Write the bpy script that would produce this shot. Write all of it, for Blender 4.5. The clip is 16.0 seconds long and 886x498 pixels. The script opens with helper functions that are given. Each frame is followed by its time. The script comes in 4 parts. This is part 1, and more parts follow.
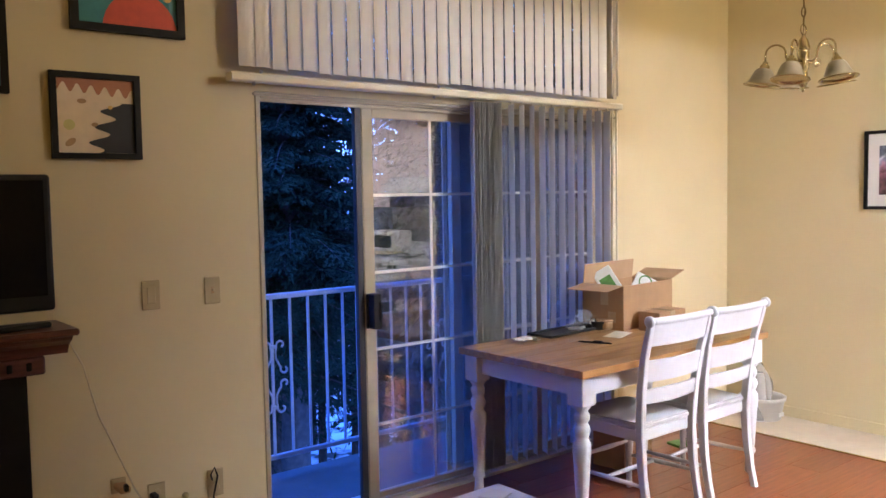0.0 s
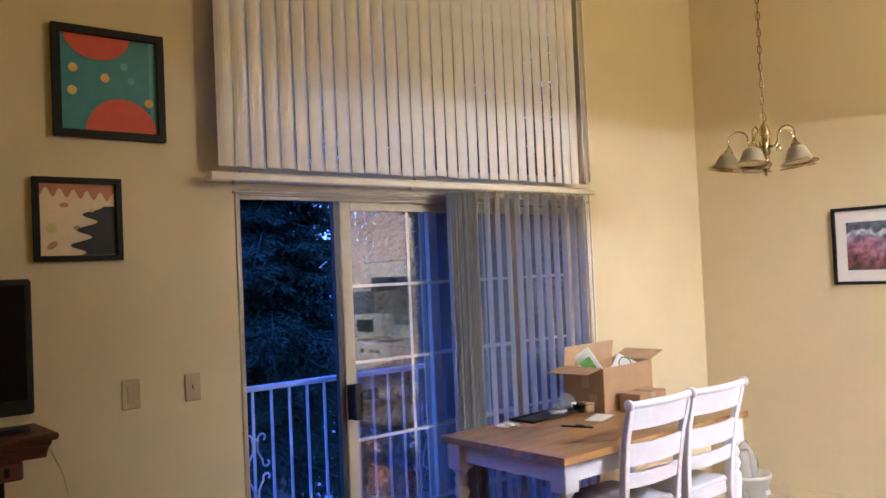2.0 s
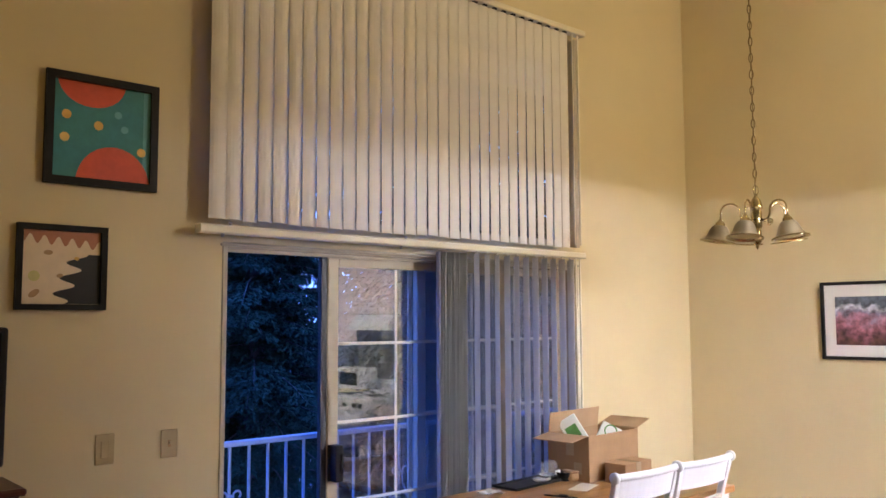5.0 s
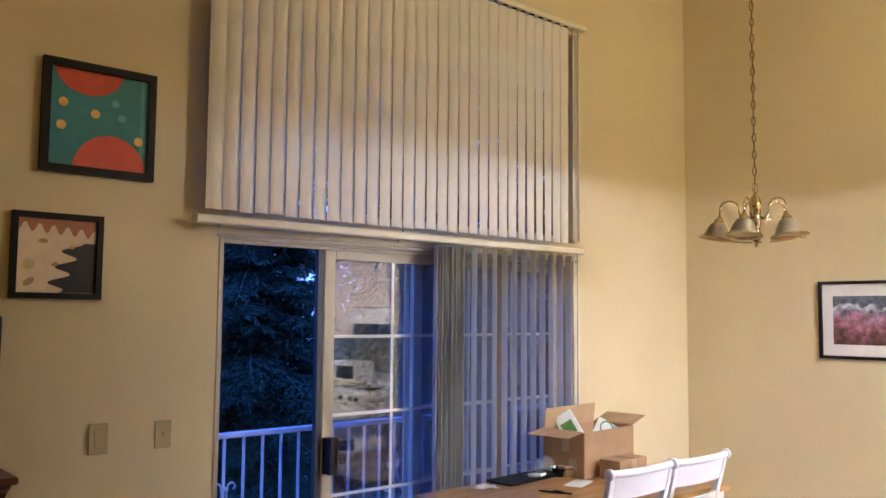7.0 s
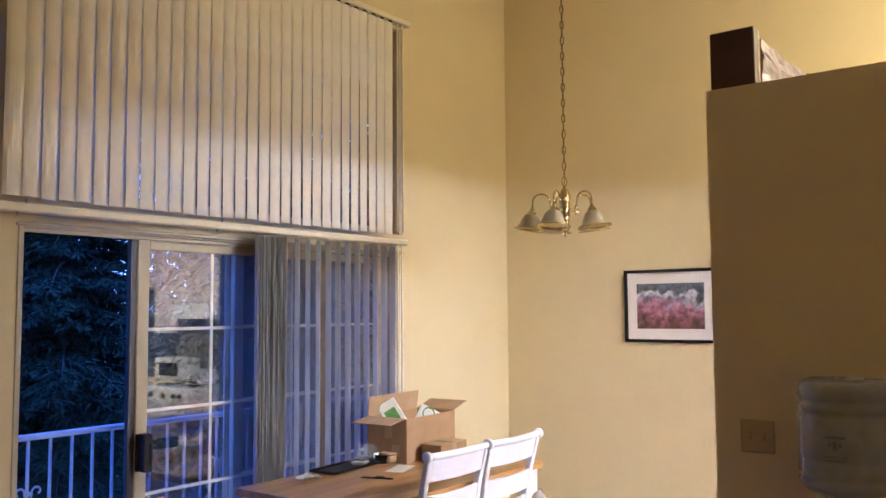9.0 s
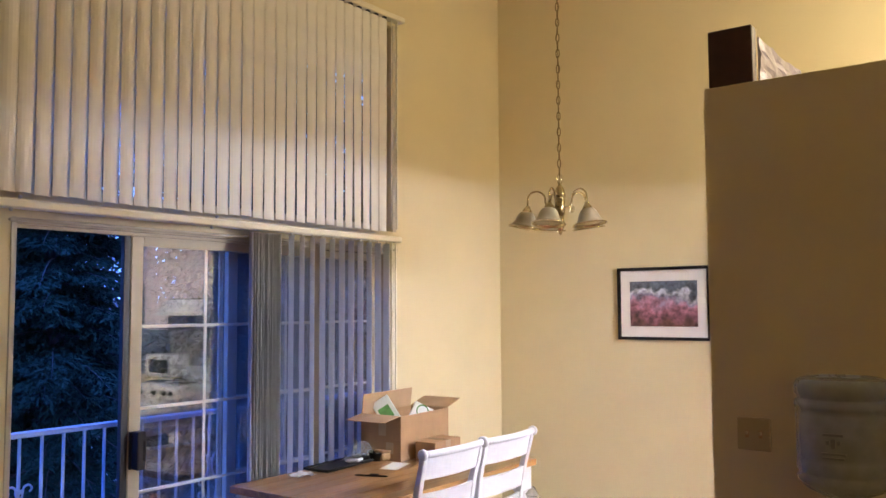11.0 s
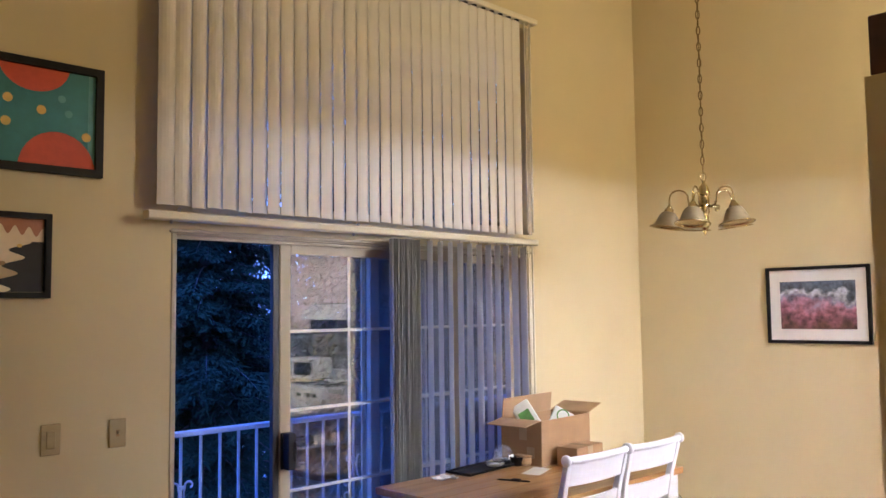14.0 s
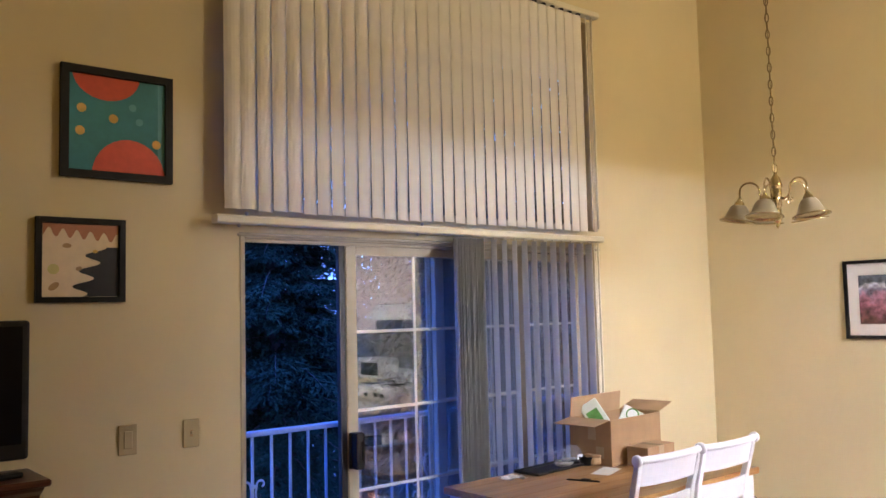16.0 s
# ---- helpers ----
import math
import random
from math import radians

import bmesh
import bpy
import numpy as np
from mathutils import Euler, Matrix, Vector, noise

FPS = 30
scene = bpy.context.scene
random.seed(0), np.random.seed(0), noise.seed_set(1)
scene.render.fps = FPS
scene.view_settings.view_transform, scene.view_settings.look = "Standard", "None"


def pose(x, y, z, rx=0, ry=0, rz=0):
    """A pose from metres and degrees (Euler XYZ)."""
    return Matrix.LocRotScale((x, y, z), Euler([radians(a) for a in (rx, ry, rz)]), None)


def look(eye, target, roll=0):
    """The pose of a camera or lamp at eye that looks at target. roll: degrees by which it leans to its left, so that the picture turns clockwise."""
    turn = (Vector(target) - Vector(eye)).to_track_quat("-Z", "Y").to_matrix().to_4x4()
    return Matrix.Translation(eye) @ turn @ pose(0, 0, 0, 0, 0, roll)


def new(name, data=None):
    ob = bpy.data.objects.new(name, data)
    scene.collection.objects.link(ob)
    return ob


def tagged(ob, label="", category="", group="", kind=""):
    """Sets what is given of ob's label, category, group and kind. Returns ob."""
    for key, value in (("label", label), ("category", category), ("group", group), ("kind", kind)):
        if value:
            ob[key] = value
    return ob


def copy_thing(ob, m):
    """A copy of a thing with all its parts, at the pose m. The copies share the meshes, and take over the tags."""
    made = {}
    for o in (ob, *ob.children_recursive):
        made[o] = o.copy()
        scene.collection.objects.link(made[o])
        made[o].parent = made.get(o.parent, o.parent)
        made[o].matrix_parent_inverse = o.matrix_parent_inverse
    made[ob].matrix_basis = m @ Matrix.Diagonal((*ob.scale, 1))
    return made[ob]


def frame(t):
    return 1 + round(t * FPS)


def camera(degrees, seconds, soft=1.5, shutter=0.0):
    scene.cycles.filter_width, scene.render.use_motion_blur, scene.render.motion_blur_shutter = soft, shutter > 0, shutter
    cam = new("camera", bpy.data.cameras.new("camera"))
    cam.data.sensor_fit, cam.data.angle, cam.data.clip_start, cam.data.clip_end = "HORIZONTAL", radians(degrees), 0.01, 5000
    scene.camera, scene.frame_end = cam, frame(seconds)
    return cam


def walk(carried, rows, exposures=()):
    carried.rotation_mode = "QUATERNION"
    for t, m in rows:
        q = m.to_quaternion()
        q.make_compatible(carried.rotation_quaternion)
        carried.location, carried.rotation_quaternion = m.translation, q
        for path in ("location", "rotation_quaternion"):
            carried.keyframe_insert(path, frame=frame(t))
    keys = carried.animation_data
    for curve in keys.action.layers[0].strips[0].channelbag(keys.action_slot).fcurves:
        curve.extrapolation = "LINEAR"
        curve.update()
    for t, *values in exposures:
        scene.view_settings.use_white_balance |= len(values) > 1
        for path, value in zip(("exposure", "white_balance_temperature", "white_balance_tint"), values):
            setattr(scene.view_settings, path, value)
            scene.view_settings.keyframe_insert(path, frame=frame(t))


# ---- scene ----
cam = camera(55.5, 16.0)
PATH = [
    (0, (0.017, -3.346, 1.526), (1.272, -1.794, 1.397), -1.0),
    (0.5, (-0.013, -3.36, 1.556), (1.255, -1.816, 1.479), -1.6),
    (1, (-0.014, -3.398, 1.568), (1.257, -1.854, 1.579), -2.0),
    (1.5, (-0.01, -3.421, 1.584), (1.264, -1.88, 1.626), -2.3),
    (2, (0.001, -3.412, 1.585), (1.291, -1.885, 1.637), -2.5),
    (2.5, (0.069, -3.382, 1.566), (1.367, -1.861, 1.625), -2.3),
    (3, (0.042, -3.363, 1.578), (1.35, -1.852, 1.626), -1.9),
    (3.5, (0.001, -3.362, 1.605), (1.311, -1.852, 1.666), -1.7),
    (4, (0.003, -3.377, 1.641), (1.31, -1.872, 1.798), -1.3),
    (6.5, (0.031, -3.378, 1.63), (1.343, -1.878, 1.795), 0.2),
    (7, (0.03, -3.37, 1.633), (1.344, -1.871, 1.791), 0.5),
    (7.5, (0.056, -3.397, 1.631), (1.431, -1.953, 1.792), 0.3),
    (8, (0.087, -3.446, 1.623), (1.579, -2.123, 1.778), -0.0),
    (8.5, (0.097, -3.458, 1.609), (1.64, -2.195, 1.764), -0.3),
    (9, (0.054, -3.458, 1.604), (1.631, -2.237, 1.751), -0.4),
    (11.5, (0.033, -3.423, 1.607), (1.627, -2.223, 1.747), -0.3),
    (12, (0.014, -3.429, 1.612), (1.597, -2.216, 1.751), -0.6),
    (12.5, (0.006, -3.426, 1.611), (1.574, -2.193, 1.756), -0.7),
    (13, (0.015, -3.416, 1.615), (1.565, -2.16, 1.761), -0.8),
    (13.5, (0.017, -3.402, 1.61), (1.506, -2.076, 1.76), -0.7),
    (14, (0.025, -3.388, 1.615), (1.415, -1.957, 1.763), -0.7),
    (14.5, (0.043, -3.381, 1.613), (1.375, -1.896, 1.764), -0.9),
    (15, (0.045, -3.37, 1.616), (1.348, -1.86, 1.765), -1.2),
    (15.5, (0.041, -3.378, 1.617), (1.328, -1.855, 1.766), -1.2),
    (16, (0.033, -3.375, 1.615), (1.311, -1.843, 1.764), -1.4),
]
walk(cam, [(t, look(eye, target, roll)) for t, eye, target, roll in PATH])

# ---- world and lights ----
world = bpy.data.worlds.new("dusk")
scene.world = world
world.use_nodes = True
wn, wl = world.node_tree.nodes, world.node_tree.links
w_bg = wn["Background"]
w_co = wn.new("ShaderNodeTexCoord")
w_sep = wn.new("ShaderNodeSeparateXYZ")
w_ramp = wn.new("ShaderNodeValToRGB")
wl.new(w_co.outputs["Generated"], w_sep.inputs[0])
wl.new(w_sep.outputs["Z"], w_ramp.inputs["Fac"])
w_ramp.color_ramp.elements[0].position, w_ramp.color_ramp.elements[0].color = 0.0, (0.14, 0.29, 1.0, 1)
w_ramp.color_ramp.elements[1].position, w_ramp.color_ramp.elements[1].color = 0.40, (0.03, 0.15, 0.95, 1)
wl.new(w_ramp.outputs[0], w_bg.inputs["Color"])
w_bg.inputs["Strength"].default_value = 15.0


def bulb(name, at, power, color, radius):
    data = bpy.data.lights.new(name, "POINT")
    data.energy, data.color, data.shadow_soft_size = power, color, radius
    ob = new(name, data)
    ob.location = at
    return ob


UPPER_LAMP = (4.15, -3.50, 3.00)
bulb("ledge_lamp", UPPER_LAMP, 84, (1.0, 0.85, 0.60), 0.15)
# Unseen warm light, added to lift the partition and the left wall.
UNSEEN_LIVING_LAMP = (-0.9, -5.4, 1.80)
bulb("unseen_living_lamp", UNSEEN_LIVING_LAMP, 16, (1.0, 0.64, 0.17), 0.15)

# ---- materials ----


def material(name, color, rough=0.5, metal=0.0, vary=0.12, scale=6.0, fine=0.0, fine_scale=120.0, coat=0.0, spec=0.5, island=0.0):
    """A surface with blotches of one scale, grain of another, and a fine relief."""
    m = bpy.data.materials.new(name)
    m.use_nodes = True
    n, l = m.node_tree.nodes, m.node_tree.links
    b = n["Principled BSDF"]
    b.inputs["Roughness"].default_value, b.inputs["Metallic"].default_value = rough, metal
    b.inputs["Coat Weight"].default_value = coat
    b.inputs["Specular IOR Level"].default_value = spec
    co = n.new("ShaderNodeTexCoord")
    no = n.new("ShaderNodeTexNoise")
    no.inputs["Scale"].default_value, no.inputs["Detail"].default_value = scale, 4
    l.new(co.outputs["Object"], no.inputs["Vector"])
    ra = n.new("ShaderNodeValToRGB")
    lo, hi = [max(0.0, c * (1 - vary)) for c in color], [min(1.0, c * (1 + vary)) for c in color]
    ra.color_ramp.elements[0].position, ra.color_ramp.elements[0].color = 0.3, (*lo, 1)
    ra.color_ramp.elements[1].position, ra.color_ramp.elements[1].color = 0.7, (*hi, 1)
    l.new(no.outputs["Fac"], ra.inputs["Fac"])
    out = ra.outputs[0]
    if island:
        info = n.new("ShaderNodeObjectInfo")
        mul = n.new("ShaderNodeHueSaturation")
        mr = n.new("ShaderNodeMapRange")
        mr.inputs["To Min"].default_value, mr.inputs["To Max"].default_value = 1 - island, 1 + island
        l.new(info.outputs["Random"], mr.inputs["Value"])
        l.new(mr.outputs[0], mul.inputs["Value"])
        l.new(out, mul.inputs["Color"])
        out = mul.outputs[0]
    l.new(out, b.inputs["Base Color"])
    if fine:
        n2 = n.new("ShaderNodeTexNoise")
        n2.inputs["Scale"].default_value, n2.inputs["Detail"].default_value = fine_scale, 3
        l.new(co.outputs["Object"], n2.inputs["Vector"])
        bu = n.new("ShaderNodeBump")
        bu.inputs["Strength"].default_value, bu.inputs["Distance"].default_value = fine, 0.002
        l.new(n2.outputs["Fac"], bu.inputs["Height"])
        l.new(bu.outputs[0], b.inputs["Normal"])
        mr2 = n.new("ShaderNodeMapRange")
        mr2.inputs["To Min"].default_value, mr2.inputs["To Max"].default_value = max(0.02, rough - 0.1), min(1, rough + 0.1)
        l.new(no.outputs["Fac"], mr2.inputs["Value"])
        l.new(mr2.outputs[0], b.inputs["Roughness"])
    return m


def wood(name, dark, light, rough=0.4, stretch=(1, 14, 14), scale=3.0, island=0.0, coat=0.0):
    """Wood whose grain runs along the object's x axis."""
    m = material(name, light, rough, island=island, coat=coat)
    n, l = m.node_tree.nodes, m.node_tree.links
    no = [x for x in n if x.type == "TEX_NOISE"][0]
    ra = [x for x in n if x.type == "VALTORGB"][0]
    ma = n.new("ShaderNodeMapping")
    ma.inputs["Scale"].default_value = stretch
    co = [x for x in n if x.type == "TEX_COORD"][0]
    l.new(co.outputs["Object"], ma.inputs["Vector"])
    l.new(ma.outputs[0], no.inputs["Vector"])
    no.inputs["Scale"].default_value, no.inputs["Detail"].default_value, no.inputs["Roughness"].default_value = scale, 8, 0.65
    ra.color_ramp.elements[0].color, ra.color_ramp.elements[1].color = (*dark, 1), (*light, 1)
    bu = n.new("ShaderNodeBump")
    bu.inputs["Strength"].default_value, bu.inputs["Distance"].default_value = 0.15, 0.001
    l.new(no.outputs["Fac"], bu.inputs["Height"])
    l.new(bu.outputs[0], n["Principled BSDF"].inputs["Normal"])
    return m


def glassy(name, color=(1, 1, 1), rough=0.0, ior=1.45):
    m = bpy.data.materials.new(name)
    m.use_nodes = True
    b = m.node_tree.nodes["Principled BSDF"]
    b.inputs["Base Color"].default_value = (*color, 1)
    b.inputs["Roughness"].default_value, b.inputs["IOR"].default_value = rough, ior
    b.inputs["Transmission Weight"].default_value = 1.0
    return m


def translucent(name, color, share, rough=0.6, vary=0.06):
    """A thin sheet that lets part of the light through."""
    m = material(name, color, rough, vary=vary, scale=5, fine=0.1, fine_scale=300)
    n, l = m.node_tree.nodes, m.node_tree.links
    tr = n.new("ShaderNodeBsdfTranslucent")
    tr.inputs["Color"].default_value = (*color, 1)
    mx = n.new("ShaderNodeMixShader")
    mx.inputs["Fac"].default_value = share
    l.new(n["Principled BSDF"].outputs[0], mx.inputs[1])
    l.new(tr.outputs[0], mx.inputs[2])
    l.new(mx.outputs[0], n["Material Output"].inputs["Surface"])
    return m


def cloudy(name, color, clear):
    """Thin milky plastic: part of it is see-through."""
    m = material(name, color, 0.25, vary=0.1, scale=20)
    n, l = m.node_tree.nodes, m.node_tree.links
    tr = n.new("ShaderNodeBsdfTransparent")
    mx = n.new("ShaderNodeMixShader")
    mx.inputs["Fac"].default_value = clear
    l.new(n["Principled BSDF"].outputs[0], mx.inputs[1])
    l.new(tr.outputs[0], mx.inputs[2])
    l.new(mx.outputs[0], n["Material Output"].inputs["Surface"])
    return m


def glowing(name, color, strength):
    """The lit diffuser of a lamp."""
    m = bpy.data.materials.new(name)
    m.use_nodes = True
    b = m.node_tree.nodes["Principled BSDF"]
    b.inputs["Base Color"].default_value = (0.8, 0.8, 0.8, 1)
    b.inputs["Emission Color"].default_value = (*color, 1)
    b.inputs["Emission Strength"].default_value = strength
    return m


DIFFUSER = glowing("lit_diffuser", (0.88, 0.93, 1.12), 230.0)
PAINT = material("cream_paint", (0.675, 0.575, 0.355), 0.75, vary=0.035, scale=1.6, fine=0.22, fine_scale=160, spec=0.25)
CEIL = material("ceiling_paint", (0.78, 0.74, 0.66), 0.85, vary=0.03, scale=2, fine=0.4, fine_scale=90)
CARPET = material("beige_carpet", (0.58, 0.50, 0.38), 0.95, vary=0.05, scale=8, fine=0.5, fine_scale=260, spec=0.1)
PLANK = wood("laminate", (0.17, 0.046, 0.018), (0.27, 0.080, 0.032), 0.30, (1.2, 16, 16), 3.5, island=0.10, coat=0.15)
ALMOND = material("almond_metal", (0.46, 0.40, 0.29), 0.45, vary=0.06, scale=9, fine=0.08)
TRIM = material("cream_trim", (0.74, 0.68, 0.52), 0.5, vary=0.05, scale=5)
DARK_METAL = material("dark_seal", (0.02, 0.02, 0.022), 0.5)
BLACK = material("black_plastic", (0.012, 0.012, 0.013), 0.5, vary=0.3, scale=10, spec=0.25)
SCREEN = material("tv_screen", (0.006, 0.006, 0.008), 0.2, spec=0.18)
GLASS = glassy("window_glass", (0.97, 0.99, 1.0), 0.0, 1.9)
VANE = translucent("vane_vinyl", (0.80, 0.76, 0.66), 0.10)
# Same vinyl, greyer and more translucent: blue skylight put into the material.
SKYLIT_VANE = translucent("skylit_vane_vinyl", (0.74, 0.73, 0.70), 0.46)
SCREEN_MESH = cloudy("insect_screen", (0.14, 0.14, 0.15), 0.70)
RAILP = material("rail_paint", (0.31, 0.33, 0.38), 0.45, vary=0.08, scale=14, fine=0.15)
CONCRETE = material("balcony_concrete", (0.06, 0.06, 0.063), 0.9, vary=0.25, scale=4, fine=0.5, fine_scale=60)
WHITE = material("white_paint", (0.58, 0.585, 0.61), 0.42, vary=0.04, scale=10, fine=0.12, fine_scale=60)
TABLE_WOOD = wood("butcher_block", (0.26, 0.12, 0.038), (0.47, 0.25, 0.08), 0.3, (1.0, 12, 12), 2.5, island=0.12, coat=0.2)
CARD = material("cardboard", (0.36, 0.215, 0.11), 0.85, vary=0.10, scale=8, fine=0.25, fine_scale=200)
CARD_IN = material("cardboard_inside", (0.42, 0.27, 0.15), 0.9, vary=0.1, scale=8)
TAPE = material("packing_tape", (0.46, 0.34, 0.22), 0.2)
PAPER = material("white_paper", (0.75, 0.75, 0.72), 0.7, vary=0.04)
GREEN = material("green_print", (0.10, 0.26, 0.06), 0.6, vary=0.25, scale=30)
BRASS = material("antique_brass", (0.40, 0.32, 0.17), 0.2, 1.0, vary=0.12, scale=18)
SHADE = translucent("frosted_glass", (0.44, 0.37, 0.25), 0.42, 0.28)
CHAIN = material("aged_brass", (0.20, 0.14, 0.06), 0.35, 1.0, vary=0.2, scale=30)
MAHOGANY = wood("mahogany", (0.05, 0.016, 0.010), (0.14, 0.045, 0.026), 0.35, (1, 14, 14), 4)
FIREBLACK = material("black_surround", (0.008, 0.007, 0.007), 0.5, vary=0.4, scale=8, spec=0.2)
IVORY = material("ivory_plate", (0.45, 0.36, 0.20), 0.35, vary=0.05)
CORD = material("ivory_cord", (0.60, 0.52, 0.36), 0.55)
FRAME_BLACK = material("black_frame", (0.010, 0.009, 0.009), 0.5, vary=0.3, scale=14, fine=0.1, spec=0.2)
MAT_WHITE = material("mat_board", (0.80, 0.78, 0.76), 0.8, vary=0.03)
TEAL = material("print_teal", (0.030, 0.20, 0.21), 0.55, vary=0.08, scale=30)
TEAL_PALE = material("print_teal_pale", (0.10, 0.33, 0.36), 0.55, vary=0.08, scale=30)
RED = material("print_red", (0.58, 0.075, 0.035), 0.55, vary=0.07, scale=30)
YELLOW = material("print_yellow", (0.72, 0.46, 0.12), 0.55, vary=0.1, scale=30)
CREAM = material("print_cream", (0.76, 0.62, 0.42), 0.55, vary=0.04, scale=30)
RUST = material("print_rust", (0.42, 0.17, 0.085), 0.55, vary=0.07, scale=30)
INK = material("print_black", (0.010, 0.009, 0.012), 0.5, vary=0.2, scale=20)
TAN = material("print_tan", (0.42, 0.26, 0.12), 0.55, vary=0.1, scale=30)
OLIVE = material("print_olive", (0.60, 0.55, 0.22), 0.55, vary=0.1, scale=30)
PINE_WOOD = material("bark", (0.045, 0.035, 0.028), 0.95, vary=0.4, scale=14, fine=0.8, fine_scale=40)
NEEDLES = material("needles", (0.014, 0.024, 0.010), 0.9, vary=0.5, spec=0.2, scale=1.3)
MAPLE = wood("maple_laminate", (0.56, 0.46, 0.43), (0.64, 0.53, 0.49), 0.4, (1, 1, 0.12), 9)
# Wall cabinet bodies: shade of the sides and door gaps put into the colour.
SHADED_BODY = material("shaded_cabinet_body", (0.055, 0.04, 0.035), 0.6)
ENAMEL = material("white_enamel", (0.78, 0.77, 0.74), 0.25, vary=0.04)
STEEL = material("brushed_steel", (0.50, 0.50, 0.50), 0.35, 0.9, vary=0.1, scale=20)
COUNTER = material("grey_counter", (0.40, 0.38, 0.36), 0.35, vary=0.2, scale=60)
DARK_PANEL = material("dark_panel", (0.035, 0.045, 0.055), 0.5, vary=0.2, scale=4)
SPLASH = material("grey_splashback", (0.20, 0.20, 0.205), 0.4, 0.3, vary=0.12, scale=5)
TUB = material("grey_plastic", (0.60, 0.58, 0.54), 0.45, vary=0.05)
CLEAR = cloudy("clear_plastic", (0.72, 0.70, 0.66), 0.62)
JUG = cloudy("bottle_plastic", (0.33, 0.37, 0.41), 0.45)
PRINT_GREY = material("faded_print", (0.10, 0.11, 0.13), 0.6)
FILM = cloudy("clear_film", (0.74, 0.76, 0.78), 0.84)
CARDBOX = material("dark_red_box", (0.050, 0.016, 0.014), 0.5, vary=0.25, scale=12)
FOIL = material("silver_wrap", (0.24, 0.21, 0.27), 0.35, 0.25, vary=0.28, scale=16, fine=0.6, fine_scale=45)


def picture_print():
    """A misty meadow: dark sky, white mist, pink flowers."""
    m = bpy.data.materials.new("meadow_print")
    m.use_nodes = True
    n, l = m.node_tree.nodes, m.node_tree.links
    b = n["Principled BSDF"]
    b.inputs["Roughness"].default_value = 0.5
    co = n.new("ShaderNodeTexCoord")
    sep = n.new("ShaderNodeSeparateXYZ")
    l.new(co.outputs["Object"], sep.inputs[0])
    no = n.new("ShaderNodeTexNoise")
    no.inputs["Scale"].default_value, no.inputs["Detail"].default_value = 8, 5
    l.new(co.outputs["Object"], no.inputs["Vector"])
    ad = n.new("ShaderNodeMath")
    ad.operation = "MULTIPLY_ADD"
    ad.inputs[1].default_value, ad.inputs[2].default_value = 0.34, -0.17
    l.new(no.outputs["Fac"], ad.inputs[0])
    su = n.new("ShaderNodeMath")
    su.operation = "ADD"
    l.new(sep.outputs["Z"], su.inputs[0])
    l.new(ad.outputs[0], su.inputs[1])
    mr = n.new("ShaderNodeMapRange")
    mr.inputs["From Min"].default_value, mr.inputs["From Max"].default_value = -0.15, 0.15
    l.new(su.outputs[0], mr.inputs["Value"])
    ra = n.new("ShaderNodeValToRGB")
    e = ra.color_ramp.elements
    e[0].position, e[0].color = 0.0, (0.10, 0.045, 0.035, 1)
    e[1].position, e[1].color = 1.0, (0.10, 0.12, 0.17, 1)
    for p, c in ((0.22, (0.15, 0.06, 0.08)), (0.38, (0.30, 0.12, 0.17)), (0.52, (0.32, 0.17, 0.25)), (0.62, (0.20, 0.19, 0.29)), (0.72, (0.44, 0.46, 0.54)), (0.83, (0.07, 0.09, 0.12))):
        x = e.new(p)
        x.color = (*c, 1)
    l.new(mr.outputs[0], ra.inputs["Fac"])
    n2 = n.new("ShaderNodeTexNoise")
    n2.inputs["Scale"].default_value, n2.inputs["Detail"].default_value = 26, 4
    l.new(co.outputs["Object"], n2.inputs["Vector"])
    hv = n.new("ShaderNodeHueSaturation")
    m2 = n.new("ShaderNodeMapRange")
    m2.inputs["From Min"].default_value, m2.inputs["From Max"].default_value = 0.3, 0.7
    m2.inputs["To Min"].default_value, m2.inputs["To Max"].default_value = 0.35, 1.7
    l.new(n2.outputs["Fac"], m2.inputs["Value"])
    l.new(m2.outputs[0], hv.inputs["Value"])
    l.new(ra.outputs[0], hv.inputs["Color"])
    l.new(hv.outputs[0], b.inputs["Base Color"])
    return m


MEADOW = picture_print()


def ground_material():
    """Snow with dark wet patches."""
    m = material("snowy_ground", (0.7, 0.72, 0.76), 0.9, scale=1.3)
    n = m.node_tree.nodes
    ra = [x for x in n if x.type == "VALTORGB"][0]
    ra.color_ramp.elements[0].position, ra.color_ramp.elements[0].color = 0.42, (0.03, 0.03, 0.03, 1)
    ra.color_ramp.elements[1].position, ra.color_ramp.elements[1].color = 0.50, (0.70, 0.72, 0.76, 1)
    return m


GROUND = ground_material()

# ---- mesh helpers ----


def bx(bm, lo, hi, bevel=0.0, m=None, seg=1):
    """A box from corner to corner, its edges rounded by bevel, moved by m."""
    c = [(a + b) / 2 for a, b in zip(lo, hi)]
    s = [max(1e-5, b - a) for a, b in zip(lo, hi)]
    made = bmesh.ops.create_cube(bm, size=1.0, matrix=Matrix.Translation(c) @ Matrix.Diagonal((*s, 1)))
    verts = made["verts"]
    if bevel:
        edges = list({e for v in verts for e in v.link_edges})
        out = bmesh.ops.bevel(bm, geom=edges, offset=min(bevel, min(s) * 0.45), segments=seg, affect="EDGES", profile=0.5)
        verts = list({v for f in out["faces"] for v in f.verts} | {v for v in verts if v.is_valid})
    if m is not None:
        bmesh.ops.transform(bm, matrix=m, verts=verts)


